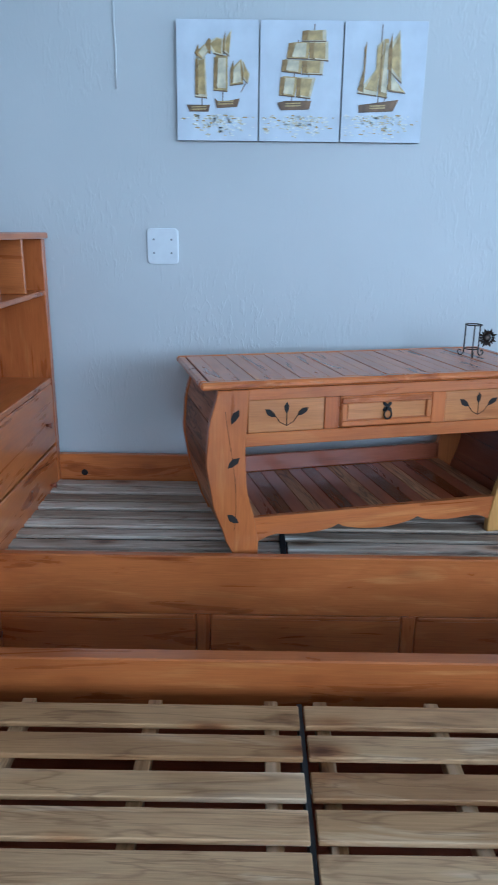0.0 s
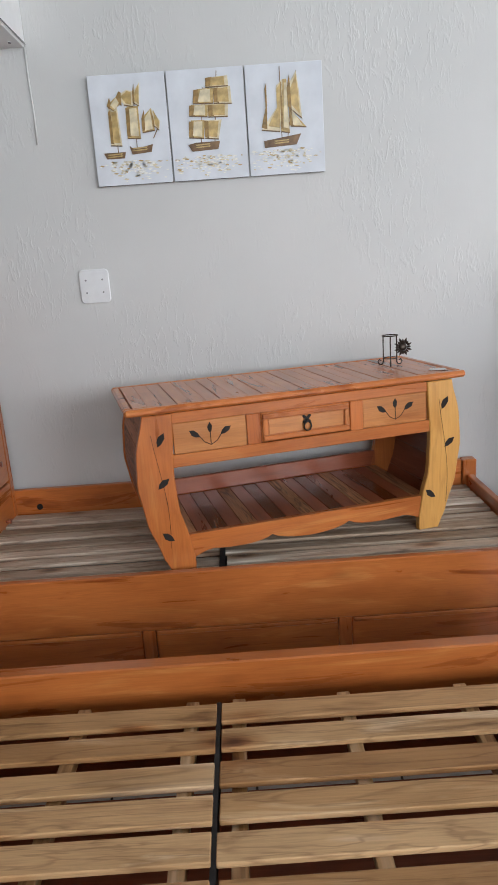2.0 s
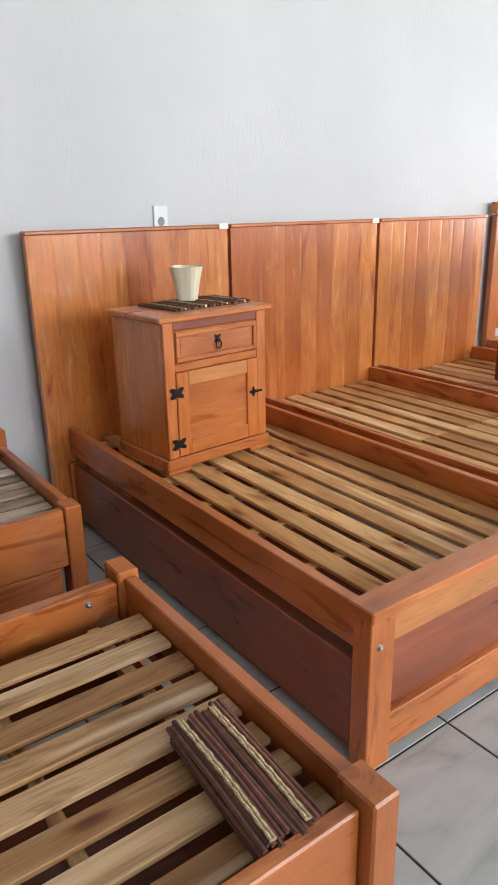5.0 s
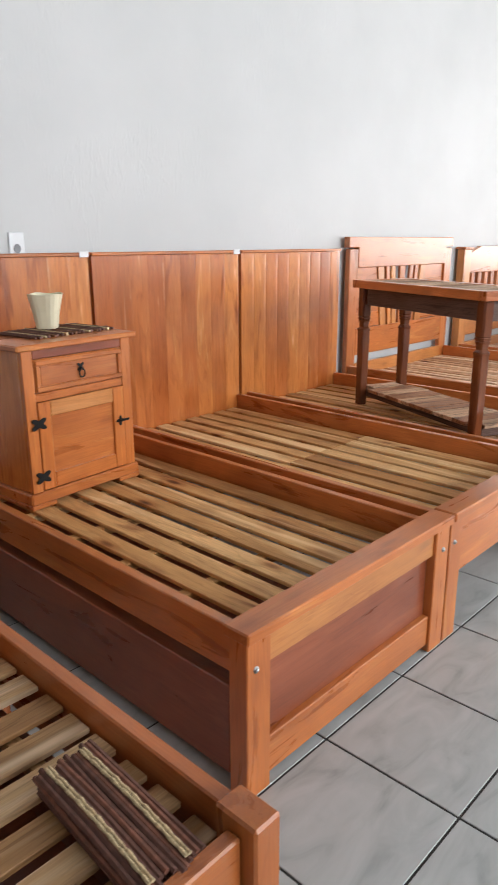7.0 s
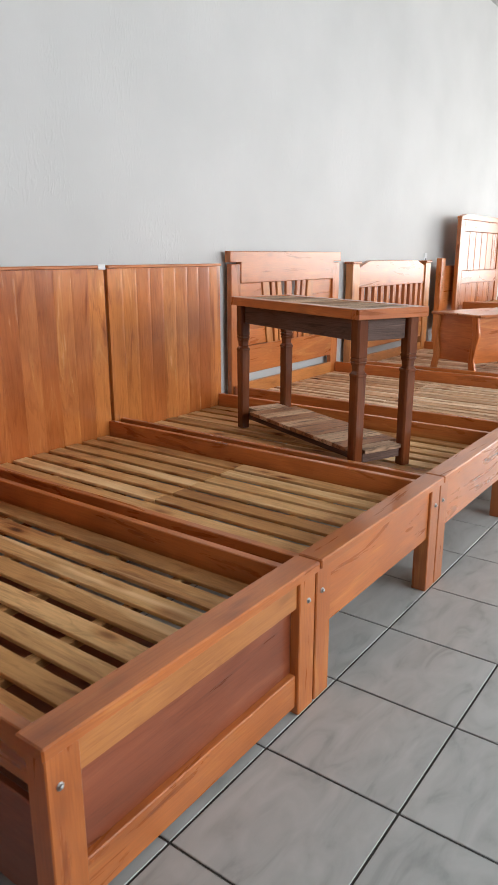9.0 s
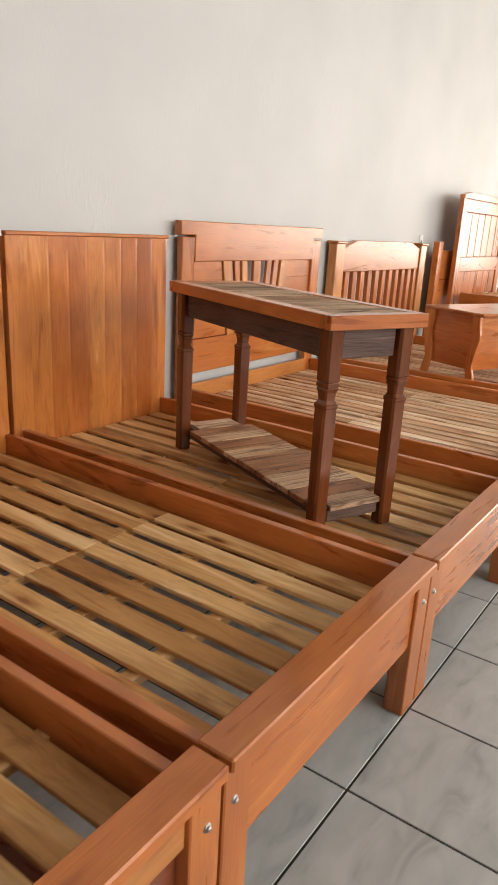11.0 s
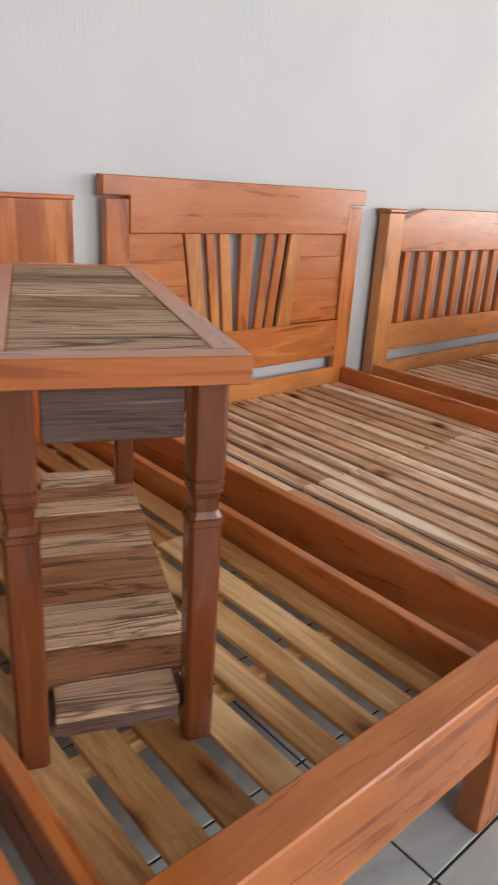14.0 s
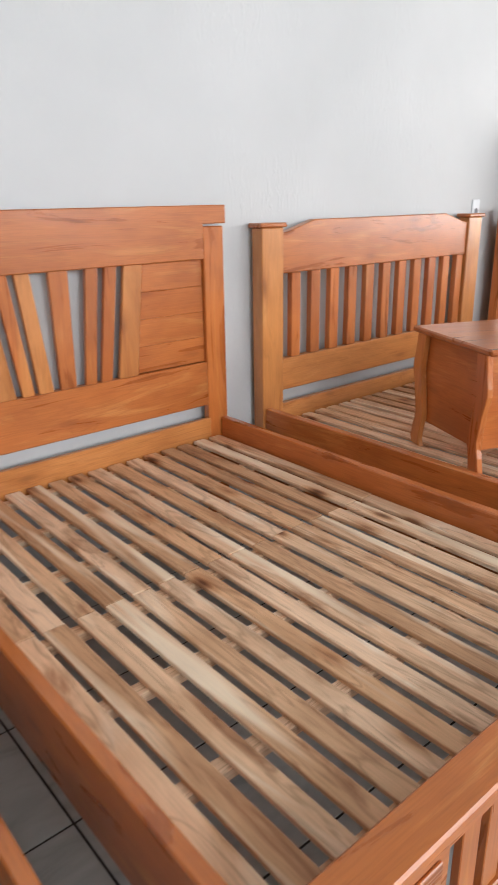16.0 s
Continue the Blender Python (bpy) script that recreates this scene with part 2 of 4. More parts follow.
WALL, TILE = wall_paint(), tile_glaze()
# unseen walls and ceiling: grey chosen to cut bounced light and deepen shade
SIDE = plain("low_bounce_wall", (0.40, 0.40, 0.39), 0.7, 0, 6, 0.06)
CEIL = plain("low_bounce_ceiling", (0.42, 0.42, 0.41), 0.7, 0, 8, 0.04)
GROUT = plain("dark_grout", (0.035, 0.034, 0.032), 0.8, 0, 40, 0.3, 0.2)
IRON = plain("black_iron", (0.012, 0.011, 0.011), 0.45, 0.6, 90, 0.3, 0.2)
BRONZE = plain("bronzed_wire", (0.06, 0.045, 0.035), 0.45, 0.7, 90, 0.3, 0.1)
STEEL = plain("zinc_bolt", (0.5, 0.5, 0.5), 0.5, 0.9, 120, 0.15, 0.1)
PLASTIC = plain("white_plastic", (0.75, 0.76, 0.77), 0.35, 0, 30, 0.03, 0.02)
GREYPL = plain("grey_plastic", (0.22, 0.22, 0.23), 0.5, 0, 30, 0.1)
CREAM = plain("cream_cup", (0.80, 0.73, 0.52), 0.42, 0, 14, 0.05, 0.05)
PAPER = plain("white_paper", (0.8, 0.8, 0.79), 0.7, 0, 30, 0.04)
JOINT_BLACK = plain("dark_joint_strip", (0.02, 0.02, 0.022), 0.5, 0.2, 60, 0.3)
TWIG = plain("dark_twig", (0.12, 0.048, 0.032), 0.7, 0, 50, 0.4, 0.3)
RUSTW = plain("reddish_twig", (0.20, 0.075, 0.045), 0.65, 0, 50, 0.35, 0.3)
TWINE = plain("straw_twine", (0.55, 0.42, 0.24), 0.85, 0, 160, 0.35, 0.5)
CANVAS = plain("painted_canvas", (0.66, 0.69, 0.74), 0.6, 0, 9, 0.08, 0.1)
CANVAS_EDGE = plain("canvas_edge", (0.10, 0.10, 0.11), 0.7, 0, 30, 0.2)
GOLD = plain("ochre_gold_paint", (0.44, 0.31, 0.12), 0.4, 0.15, 30, 0.45, 0.3)
OCHRE = plain("dark_ochre_paint", (0.27, 0.165, 0.05), 0.45, 0.1, 40, 0.5, 0.3)
SAIL = plain("cream_sail_paint", (0.63, 0.55, 0.37), 0.5, 0, 22, 0.4, 0.3)
HULL = plain("brown_hull_paint", (0.16, 0.09, 0.04), 0.5, 0, 30, 0.5, 0.3)
FOAM = plain("white_impasto_foam", (0.80, 0.79, 0.74), 0.6, 0, 90, 0.2, 0.8)
# near-black colour for the shade inside holes and carving, laid on solid wood
VOID = plain("cutout_shade", (0.012, 0.007, 0.005), 0.8, 0, 30, 0.2)
ALU = plain("window_aluminium", (0.4, 0.4, 0.41), 0.4, 0.8, 40, 0.1)
GLASS, _, _, _, gb = mat_new("window_glass")
gb.inputs["Transmission Weight"].default_value, gb.inputs["Roughness"].default_value = 1.0, 0.02
PAVE = plain("street_paving", (0.25, 0.24, 0.23), 0.8, 0, 3, 0.2, 0.3)

# ---- building blocks ----
OFFSET = {}


def bx(x0, x1, y0, y1, z0, z1, b=0.003):
    bm = bmesh.new()
    bmesh.ops.create_cube(bm, size=1.0)
    for v in bm.verts:
        v.co = Vector((x0 + (v.co.x + 0.5) * (x1 - x0), y0 + (v.co.y + 0.5) * (y1 - y0), z0 + (v.co.z + 0.5) * (z1 - z0)))
    if b:
        b = min(b, 0.3 * min(x1 - x0, y1 - y0, z1 - z0))
        bmesh.ops.bevel(bm, geom=bm.edges[:], offset=b, segments=1, affect='EDGES')
    return bm


def prism(pts, plane, a0, a1, b=0.002):
    """A polygon in the plane xz, yz or xy, with thickness from a0 to a1 along the third axis."""
    bm = bmesh.new()

    def at(p, a):
        return {"xz": (p[0], a, p[1]), "yz": (a, p[0], p[1]), "xy": (p[0], p[1], a)}[plane]
    lo, hi = [bm.verts.new(at(p, a0)) for p in pts], [bm.verts.new(at(p, a1)) for p in pts]
    bm.faces.new(lo)
    bm.faces.new(hi[::-1])
    k = len(pts)
    for i in range(k):
        bm.faces.new((lo[i], hi[i], hi[(i + 1) % k], lo[(i + 1) % k]))
    bmesh.ops.recalc_face_normals(bm, faces=bm.faces[:])
    if b:
        caps = [e for e in bm.edges if len(e.link_faces) == 2 and any(len(f.verts) == k for f in e.link_faces)]
        bmesh.ops.bevel(bm, geom=caps, offset=b, segments=1, affect='EDGES')
    return bm


def tube(points, r, seg=8, closed=False):
    bm = bmesh.new()
    pts = [Vector(p) for p in points]
    n = len(pts)
    rings = []
    for i, p in enumerate(pts):
        a = pts[(i - 1) % n] if (closed or i) else p
        b = pts[(i + 1) % n] if (closed or i < n - 1) else p
        d = (b - a).normalized()
        u = d.orthogonal().normalized() if not rings else (last - d * last.dot(d)).normalized()
        last = u
        w = d.cross(u)
        rr = r[i] if isinstance(r, (list, tuple)) else r
        rings.append([bm.verts.new(p + rr * (math.cos(t) * u + math.sin(t) * w)) for t in (2 * math.pi * j / seg for j in range(seg))])
    for i in range(n if closed else n - 1):
        A, B = rings[i], rings[(i + 1) % n]
        for j in range(seg):
            bm.faces.new((A[j], A[(j + 1) % seg], B[(j + 1) % seg], B[j]))
    if not closed:
        bm.faces.new(rings[0][::-1])
        bm.faces.new(rings[-1])
    bmesh.ops.recalc_face_normals(bm, faces=bm.faces[:])
    return bm


def joined(*bms):
    out = bmesh.new()
    for b in bms:
        me = bpy.data.meshes.new("tmp")
        b.to_mesh(me)
        out.from_mesh(me)
        bpy.data.meshes.remove(me)
    return out


def part(name, bm, material, parent=None, label="", smooth=False):
    """Links a bmesh, given in the thing's own space, as one mesh object under it."""
    lo = Vector([min(v.co[i] for v in bm.verts) for i in range(3)])
    hi = Vector([max(v.co[i] for v in bm.verts) for i in range(3)])
    c, size = (lo + hi) / 2, hi - lo
    if isinstance(material, list):
        material = material[max(range(3), key=lambda i: size[i])]
    bmesh.ops.translate(bm, verts=bm.verts[:], vec=-c)
    me = bpy.data.meshes.new(name)
    bm.to_mesh(me)
    bm.free()
    me.materials.append(material)
    if smooth:
        for p in me.polygons:
            p.use_smooth = True
    ob = new(name, me)
    base = OFFSET.get(parent, Vector()) if parent else Vector()
    ob.location = c - base
    ob.parent = parent
    OFFSET[ob] = c
    if label:
        tagged(ob, label)
    return ob


def thing(name, m, label, category, group=""):
    ob = new(name)
    ob.empty_display_size = 0.1
    ob.matrix_world = m
    return tagged(ob, label, category, group)


def setting(name, bm, material, label, category):
    return tagged(part(name, bm, material), label, category, kind="structure")


# ---- the room ----
T = 0.2
setting("wall_north", bx(ROOM_W - T, ROOM_E + T, ROOM_N, ROOM_N + T, 0, ROOM_H, 0), WALL, "white painted rough plaster wall behind the beds", "wall")
setting("wall_west", bx(ROOM_W - T, ROOM_W, ROOM_S, ROOM_N, 0, ROOM_H, 0), SIDE, "unseen grey side wall of the shop, darkened to cut bounced light", "wall")
setting("ceiling", bx(ROOM_W - T, ROOM_E + T, ROOM_S - T, ROOM_N + T, ROOM_H, ROOM_H + 0.15, 0), CEIL, "unseen grey shop ceiling, darkened to cut bounced light", "ceiling")
EO = (-4.1, 1.5, 0.85, 3.2)
setting("wall_east", joined(bx(ROOM_E, ROOM_E + T, ROOM_S, EO[0], 0, ROOM_H, 0), bx(ROOM_E, ROOM_E + T, EO[1], ROOM_N, 0, ROOM_H, 0),
        bx(ROOM_E, ROOM_E + T, EO[0], EO[1], EO[3], ROOM_H, 0), bx(ROOM_E, ROOM_E + T, EO[0], EO[1], 0, EO[2], 0)), SIDE,
        "unseen grey end wall with a wide shop window, darkened against bounce", "wall")
SILL = 1.35
SO = [(-0.1, 2.9), (3.2, 6.1), (7.5, 10.5)]
pieces, x = [], ROOM_W - T
for a, b in SO:
    pieces += [bx(x, a, ROOM_S - T, ROOM_S, 0, ROOM_H, 0), bx(a, b, ROOM_S - T, ROOM_S, 3.5, ROOM_H, 0), bx(a, b, ROOM_S - T, ROOM_S, 0, SILL, 0)]
    x = b
pieces.append(bx(x, ROOM_E + T, ROOM_S - T, ROOM_S, 0, ROOM_H, 0))
setting("wall_south", joined(*pieces), SIDE, "unseen grey front wall with three window openings, darkened against bounce", "wall")
for k, (a, b) in enumerate(SO):
    y = ROOM_S - 0.1
    fr = joined(bx(a, a + 0.05, y - 0.03, y + 0.03, SILL, 3.5), bx(b - 0.05, b, y - 0.03, y + 0.03, SILL, 3.5),
                bx(a + 0.05, b - 0.05, y - 0.03, y + 0.03, SILL, SILL + 0.05), bx(a + 0.05, b - 0.05, y - 0.03, y + 0.03, 3.45, 3.5),
                bx((a + b) / 2 - 0.025, (a + b) / 2 + 0.025, y - 0.03, y + 0.03, SILL + 0.05, 3.45))
    w = setting("window_%d" % (k + 1), fr, ALU, "aluminium framed shop window with two panes", "window")
    for p, q in ((a + 0.05, (a + b) / 2 - 0.025), ((a + b) / 2 + 0.025, b - 0.05)):
        g = part("pane", bx(p, q, y - 0.004, y + 0.004, SILL + 0.05, 3.45, 0), GLASS, w)
        g.visible_shadow = False
x = ROOM_E + 0.1
fr = joined(*[bx(x - 0.03, x + 0.03, y - 0.03, y + 0.03, 0.9, 3.15) for y in (EO[0] + 0.03, -2.2, -0.35, EO[1] - 0.03)],
            bx(x - 0.03, x + 0.03, EO[0], EO[1], 0.85, 0.9), bx(x - 0.03, x + 0.03, EO[0], EO[1], 3.15, 3.2))
w = setting("window_4", fr, ALU, "wide aluminium framed shop window in the end wall", "window")
for p, q in ((EO[0] + 0.06, -2.23), (-2.17, -0.38), (-0.32, EO[1] - 0.06)):
    g = part("pane", bx(x - 0.004, x + 0.004, p, q, 0.9, 3.15, 0), GLASS, w)
    g.visible_shadow = False
bm = bmesh.new()
bmesh.ops.create_grid(bm, x_segments=1, y_segments=1, size=400)
bmesh.ops.translate(bm, verts=bm.verts[:], vec=(0, 0, -0.25))
setting("ground", bm, PAVE, "grey paved street ground outside the shop", "ground")
FLOOR = setting("floor", bx(ROOM_W - T, ROOM_E + T, ROOM_S - T, ROOM_N + T, -0.2, -0.003, 0), GROUT, "pale grey marbled ceramic tile floor with dark grout", "floor")

# ---- beds ----


def bolt(parent, x, y, z):
    part("bolt", joined(tube([(x, y + 0.004, z), (x, y - 0.003, z)], 0.009, 12), tube([(x, y - 0.003, z), (x, y - 0.008, z)], [0.007, 0.004], 6)), STEEL, parent, "zinc bolt head", True)


def slats_y(bed, x0, x1, y0, y1, top, count, width, joint, mat=None, jitter=0.004):
    """Slats along the bed's length, in two runs where there is a joint, lying on cross battens."""
    rnd = random.Random(int(1000 * (x0 + x1 + top)) + count)
    pitch = (x1 - x0) / count
    for i in range(count):
        c = x0 + pitch * (i + 0.5) + rnd.uniform(-jitter, jitter)
        w = width * rnd.uniform(0.93, 1.05) / 2
        runs = [(y0, joint - 0.0005), (joint + 0.0005, y1)] if joint else [(y0, y1)]
        for a, b in runs:
            dz = rnd.uniform(-0.002, 0.002)
            s = part("slat", bx(c - w, c + w, a + rnd.uniform(0, 0.0015), b - rnd.uniform(0, 0.0015), top - 0.014 + dz, top + dz, 0.002), mat or SLAT, bed)
            s.rotation_euler.z = rnd.uniform(-0.0016, 0.0016)
    n = max(5, int((y1 - y0) / 0.3))
    for i in range(n + 1):
        y = y0 + 0.04 + (y1 - y0 - 0.08) * i / n
        part("batten", bx(x0 - 0.005, x1 + 0.005, y - 0.02, y + 0.02, top - 0.046, top - 0.0162, 0.002), mat or SLAT, bed)


def slats_x(bed, x0, x1, y0, y1, top, count, width, joint, gap, mat, battens):
    rnd = random.Random(7 + count + int(100 * y0))
    pitch = (y1 - y0) / count
    for i in range(count):
        c = y0 + pitch * (i + 0.5) + rnd.uniform(-0.004, 0.004)
        w = width * rnd.uniform(0.93, 1.05) / 2
        for a, b in ((x0, joint - gap), (joint + gap, x1)):
            dz = rnd.uniform(-0.002, 0.002)
            s = part("slat", bx(a + rnd.uniform(0, 0.01), b, c - w, c + w, top - 0.014 + dz, top + dz, 0.002), mat, bed)
            s.rotation_euler.z = rnd.uniform(-0.003, 0.003)
    for x in battens:
        part("batten", bx(x - 0.016, x + 0.016, y0 - 0.02, y1 + 0.02, top - 0.046, top - 0.0162, 0.002), mat, bed)


def side_rails(bed, w, l, z0, z1, far, t=0.03, y0=0.06):
    for x in (0.018, w - far - t):
        part("side_rail", bx(x, x + t, y0, l, z0, z1, 0.003), HONEY, bed)


def plank_head(bed, x0, x1, y, z0, z1, count):
    """A headboard of upright tongued boards under a thin cap."""
    head = part("headboard", bx(x0, x1, y + 0.023, y + 0.04, 0, z1 - 0.018, 0.002), HONEY, bed, "upright boarded headboard with a thin cap")
    pitch, lean = (x1 - x0) / count, random.Random(int(x1 * 100))
    for i in range(count):
        a, b = x0 + i * pitch, x0 + (i + 1) * pitch
        camber = [(a, y + 0.0014), (a + 0.011, y + 0.0003), (a + 0.03, y), (b - 0.03, y), (b - 0.011, y + 0.0003), (b, y + 0.0014)]
        p = part("plank", prism(camber + [(b, y + 0.0215), (a, y + 0.0215)], "xy", 0.02, z1 - 0.018, 0.0), PLANK, head)
        p.rotation_euler.z = lean.uniform(-0.008, 0.008)
    part("cap", bx(x0 - 0.004, x1 + 0.004, y - 0.012, y + 0.044, z1 - 0.017, z1, 0.004), HONEY, head)


def single_bed(x0, x1, hx0, hx1, low_panel, label, joint, far):
    """Single bed with its foot at y = 0.765 and its boarded headboard near the wall."""
    w, y0, l = x1 - x0, 0.77, 1.96
    bed = thing("single_bed", pose(x0, y0, 0), label, "bed", "single beds with boarded headboards")
    for a in (0.0, w - 0.085):
        p = part("post", bx(a, a + 0.085, 0.012, 0.075, 0, 0.453, 0.003), HONEY, bed)
        bolt(p, a + (0.03 if a == 0 else 0.045), 0.012, 0.372 if far < 0.05 or a == 0 else 0.35)
    part("foot_cap", bx(-0.012 if low_panel else 0, w, -0.003, 0.082, 0.455, 0.487, 0.004), HONEY, bed)
    zb = 0.36 if low_panel else 0.235
    part("foot_board", bx(0.0865, w - 0.0865, 0.022, 0.05, zb, 0.4535, 0.003), PALE if low_panel else HONEY, bed)
    if low_panel:
        part("foot_panel", bx(0.0865, w - 0.0865, 0.042, 0.052, 0.14, 0.3585, 0.001), DARKW, bed, "dark red plywood panel")
        part("foot_lower_rail", bx(0.0865, w - 0.0865, 0.022, 0.05, 0.028, 0.139, 0.003), HONEY, bed)
        part("drawer_side", bx(0.016, 0.036, 0.09, l - 0.07, 0.03, 0.295, 0.003), DARKW, bed, "dark red pull-out bed side")
        # added dark board that keeps the gaps between the slats dark
        part("pull_out_base", bx(0.037, w - 0.06, 0.09, l - 0.07, 0.04, 0.055, 0.002), DARKW, bed, "dark board added inside to blacken the slat gaps")
    side_rails(bed, w, l - 0.042, 0.335 if low_panel else 0.30, 0.463, far)
    for a in (0.0, w - 0.07):
        part("head_leg", bx(a, a + 0.07, l - 0.068, l - 0.046, 0, 0.3, 0.003), HONEY, bed)
    plank_head(bed, hx0 - x0, hx1 - x0, 2.69 - y0, 0.40, 1.31, 9)
    slats_y(bed, 0.052, w - far - 0.034, 0.09, 1.915, 0.387, 8, 0.076, joint)
    return bed


single_bed(1.61, 2.595, 1.535, 2.525, True, "single wooden bed with slats, boarded headboard and closed foot panel", None, 0.035)
single_bed(2.605, 3.588, 2.545, 3.55, False, "single wooden bed with bare slats and boarded headboard", 0.96, 0.032)
single_bed(3.598, 4.625, 3.575, 4.545, False, "single wooden bed with bare slats under a console table", 1.0, 0.088)
for x in (2.47, 3.50):
    tagged(part("price_tag", bx(x, x + 0.05, 2.6752, 2.678, 1.288, 1.315, 0.0005), PAPER), "small white paper tag on the headboard cap", "tag", "paper tags on headboards")

# fan-slatted double bed
X0, X1, Y0 = 4.69, 6.165, 0.765
bed = thing("double_bed", pose(X0, Y0, 0), "double wooden bed with fan-slatted headboard and bare slats", "bed")
w = X1 - X0
for a in (0, w - 0.105):
    p = part("post", bx(a, a + 0.105, 0.0, 0.08, 0, 0.468, 0.004), HONEY, bed)
    bolt(p, a + 0.022, 0.0, 0.432)
part("foot_top_rail", bx(-0.0, w, -0.004, 0.084, 0.4695, 0.497, 0.005), HONEY, bed)
part("foot_rail", bx(0.1065, w - 0.1065, 0.02, 0.055, 0.405, 0.468, 0.003), HONEY, bed)
part("foot_lower_rail", bx(0.1065, w - 0.1065, 0.02, 0.055, 0.09, 0.17, 0.003), HONEY, bed)
for a, b in ((0.1065, 0.42), (w - 0.42, w - 0.1065)):
    p = part("foot_panel", bx(a, b, 0.034, 0.046, 0.172, 0.403, 0.001), HONEY, bed)
    part("panel_field", bx(a + 0.03, b - 0.03, 0.026, 0.0335, 0.2, 0.375, 0.006), HONEY, p)
for k in range(7):
    a = 0.45 + k * (w - 0.9 - 0.055) / 6
    part("foot_slat", bx(a, a + 0.055, 0.028, 0.046, 0.172, 0.403, 0.002), HONEY, bed)
for x in (0.012, w - 0.047):
    part("side_rail", bx(x, x + 0.035, 0.085, 1.935, 0.27, 0.482, 0.004), HONEY, bed)
part("head_cross_rail", bx(0.1, w - 0.1, 1.94, 1.965, 0.36, 0.487, 0.003), PALE, bed)
for a in (0.0, w - 0.105):
    part("head_post", bx(a, a + 0.105, 1.945, 1.985, 0, 1.305, 0.004), HONEY, bed)
hy0, hy1 = 1.945, 1.985
top = prism([(-0.015, 1.388), (-0.015, 1.315), (0.105, 1.315), (0.105, 1.176), (w - 0.105, 1.176), (w - 0.105, 1.315), (w + 0.012, 1.315), (w + 0.012, 1.388)], "xz", hy0 - 0.004, hy1 + 0.004, 0.004)
part("head_top_rail", top, HONEY, bed)
part("head_lower_rail", bx(0.1065, w - 0.1065, hy0, hy1 - 0.005, 0.548, 0.742, 0.003), HONEY, bed)


def head_slat(name, t0, t1, b0, b1, mat, y0, y1):
    part(name, prism([(t0 - X0, 1.178), (t1 - X0, 1.178), (b1 - X0, 0.74), (b0 - X0, 0.74)], "xz", y0, y1, 0.003), mat, bed)


for i in range(4):
    za, zb = 0.745 + i * 0.1075, 0.745 + (i + 1) * 0.1075 - 0.0003
    f = lambda z: 5.062 + (z - 0.745) / 0.43 * -0.066 + 0.066
    part("head_panel", prism([(0.107, za), (0.107, zb), (f(zb) - 0.004 - X0, zb), (f(za) - 0.004 - X0, za)], "xz", hy0 + 0.016, hy1 - 0.01, 0.002), HONEY, bed)
    g = lambda z: 5.716 + (z - 0.745) / 0.43 * 0.049
    part("head_panel", prism([(g(za) + 0.004 - X0, za), (g(zb) + 0.004 - X0, zb), (w - 0.107, zb), (w - 0.107, za)], "xz", hy0 + 0.016, hy1 - 0.01, 0.002), HONEY, bed)
for t0, t1, b0, b1, m in ((5.062, 5.145, 5.128, 5.205, PALE), (5.172, 5.222, 5.228, 5.275, HONEY), (5.247, 5.303, 5.292, 5.350, PALE), (5.372, 5.450, 5.378, 5.442, HONEY),
                          (5.520, 5.572, 5.480, 5.528, HONEY), (5.600, 5.652, 5.548, 5.597, HONEY), (5.682, 5.765, 5.628, 5.716, PALE)):
    head_slat("head_slat", t0, t1, b0, b1, m, hy0 + 0.006, hy1 - 0.012)
slats_y(bed, 0.055, w - 0.055, 0.09, 1.93, 0.402, 16, 0.060, 1.035, SLATW)

# double bed with an upright-slatted headboard
X2, X3 = 6.36, 8.08
bed = thing("double_bed", pose(X2, 0.765, 0), "wide wooden bed with upright-slatted headboard and bare slats", "bed")
w = X3 - X2
hy0, hy1 = 1.92, 1.99
for a in (0, w - 0.13):
    p = part("head_post", bx(a, a + 0.13, hy0, hy1, 0, 1.288, 0.004), PALE, bed)
    part("post_cap", bx(a - 0.012, a + 0.142, hy0 - 0.012, hy1 + 0.012, 1.2885, 1.308, 0.005), HONEY, p)
part("head_top_rail", prism([(0.131, 1.085), (w - 0.131, 1.085), (w - 0.131, 1.262), (w - 0.17, 1.268), (w - 0.34, 1.315), (0.34, 1.315), (0.17, 1.268), (0.131, 1.262)], "xz", hy0 + 0.012, hy1 - 0.015, 0.004), HONEY, bed)
part("head_lower_rail", bx(0.131, w - 0.131, hy0 + 0.012, hy1 - 0.015, 0.535, 0.688, 0.004), PALE, bed)
pitch = (w - 0.262) / 11
for k in range(11):
    a = 0.131 + (k + 0.5) * pitch
    part("head_slat", bx(a - 0.004 if k else a, a + 0.058, hy0 + 0.016, hy1 - 0.02, 0.689, 1.084, 0.003), HONEY, bed)
part("head_cross_rail", bx(0.131, w - 0.131, hy0 + 0.01, hy1 - 0.03, 0.36, 0.470, 0.003), PALE, bed)
for x in (0.012, w - 0.047):
    part("side_rail", bx(x, x + 0.035, 0.08, hy0 - 0.002, 0.27, 0.47, 0.004), HONEY, bed)
for a in (0, w - 0.1):
    part("post", bx(a, a + 0.1, 0, 0.078, 0, 0.468, 0.004), HONEY, bed)
part("foot_top_rail", bx(0, w, -0.004, 0.082, 0.4695, 0.497, 0.004), HONEY, bed)
part("foot_board", bx(0.101, w - 0.101, 0.02, 0.055, 0.2, 0.4685, 0.004), HONEY, bed)
slats_y(bed, 0.055, w - 0.055, 0.085, 1.915, 0.395, 18, 0.063, 1.0, SLATW)

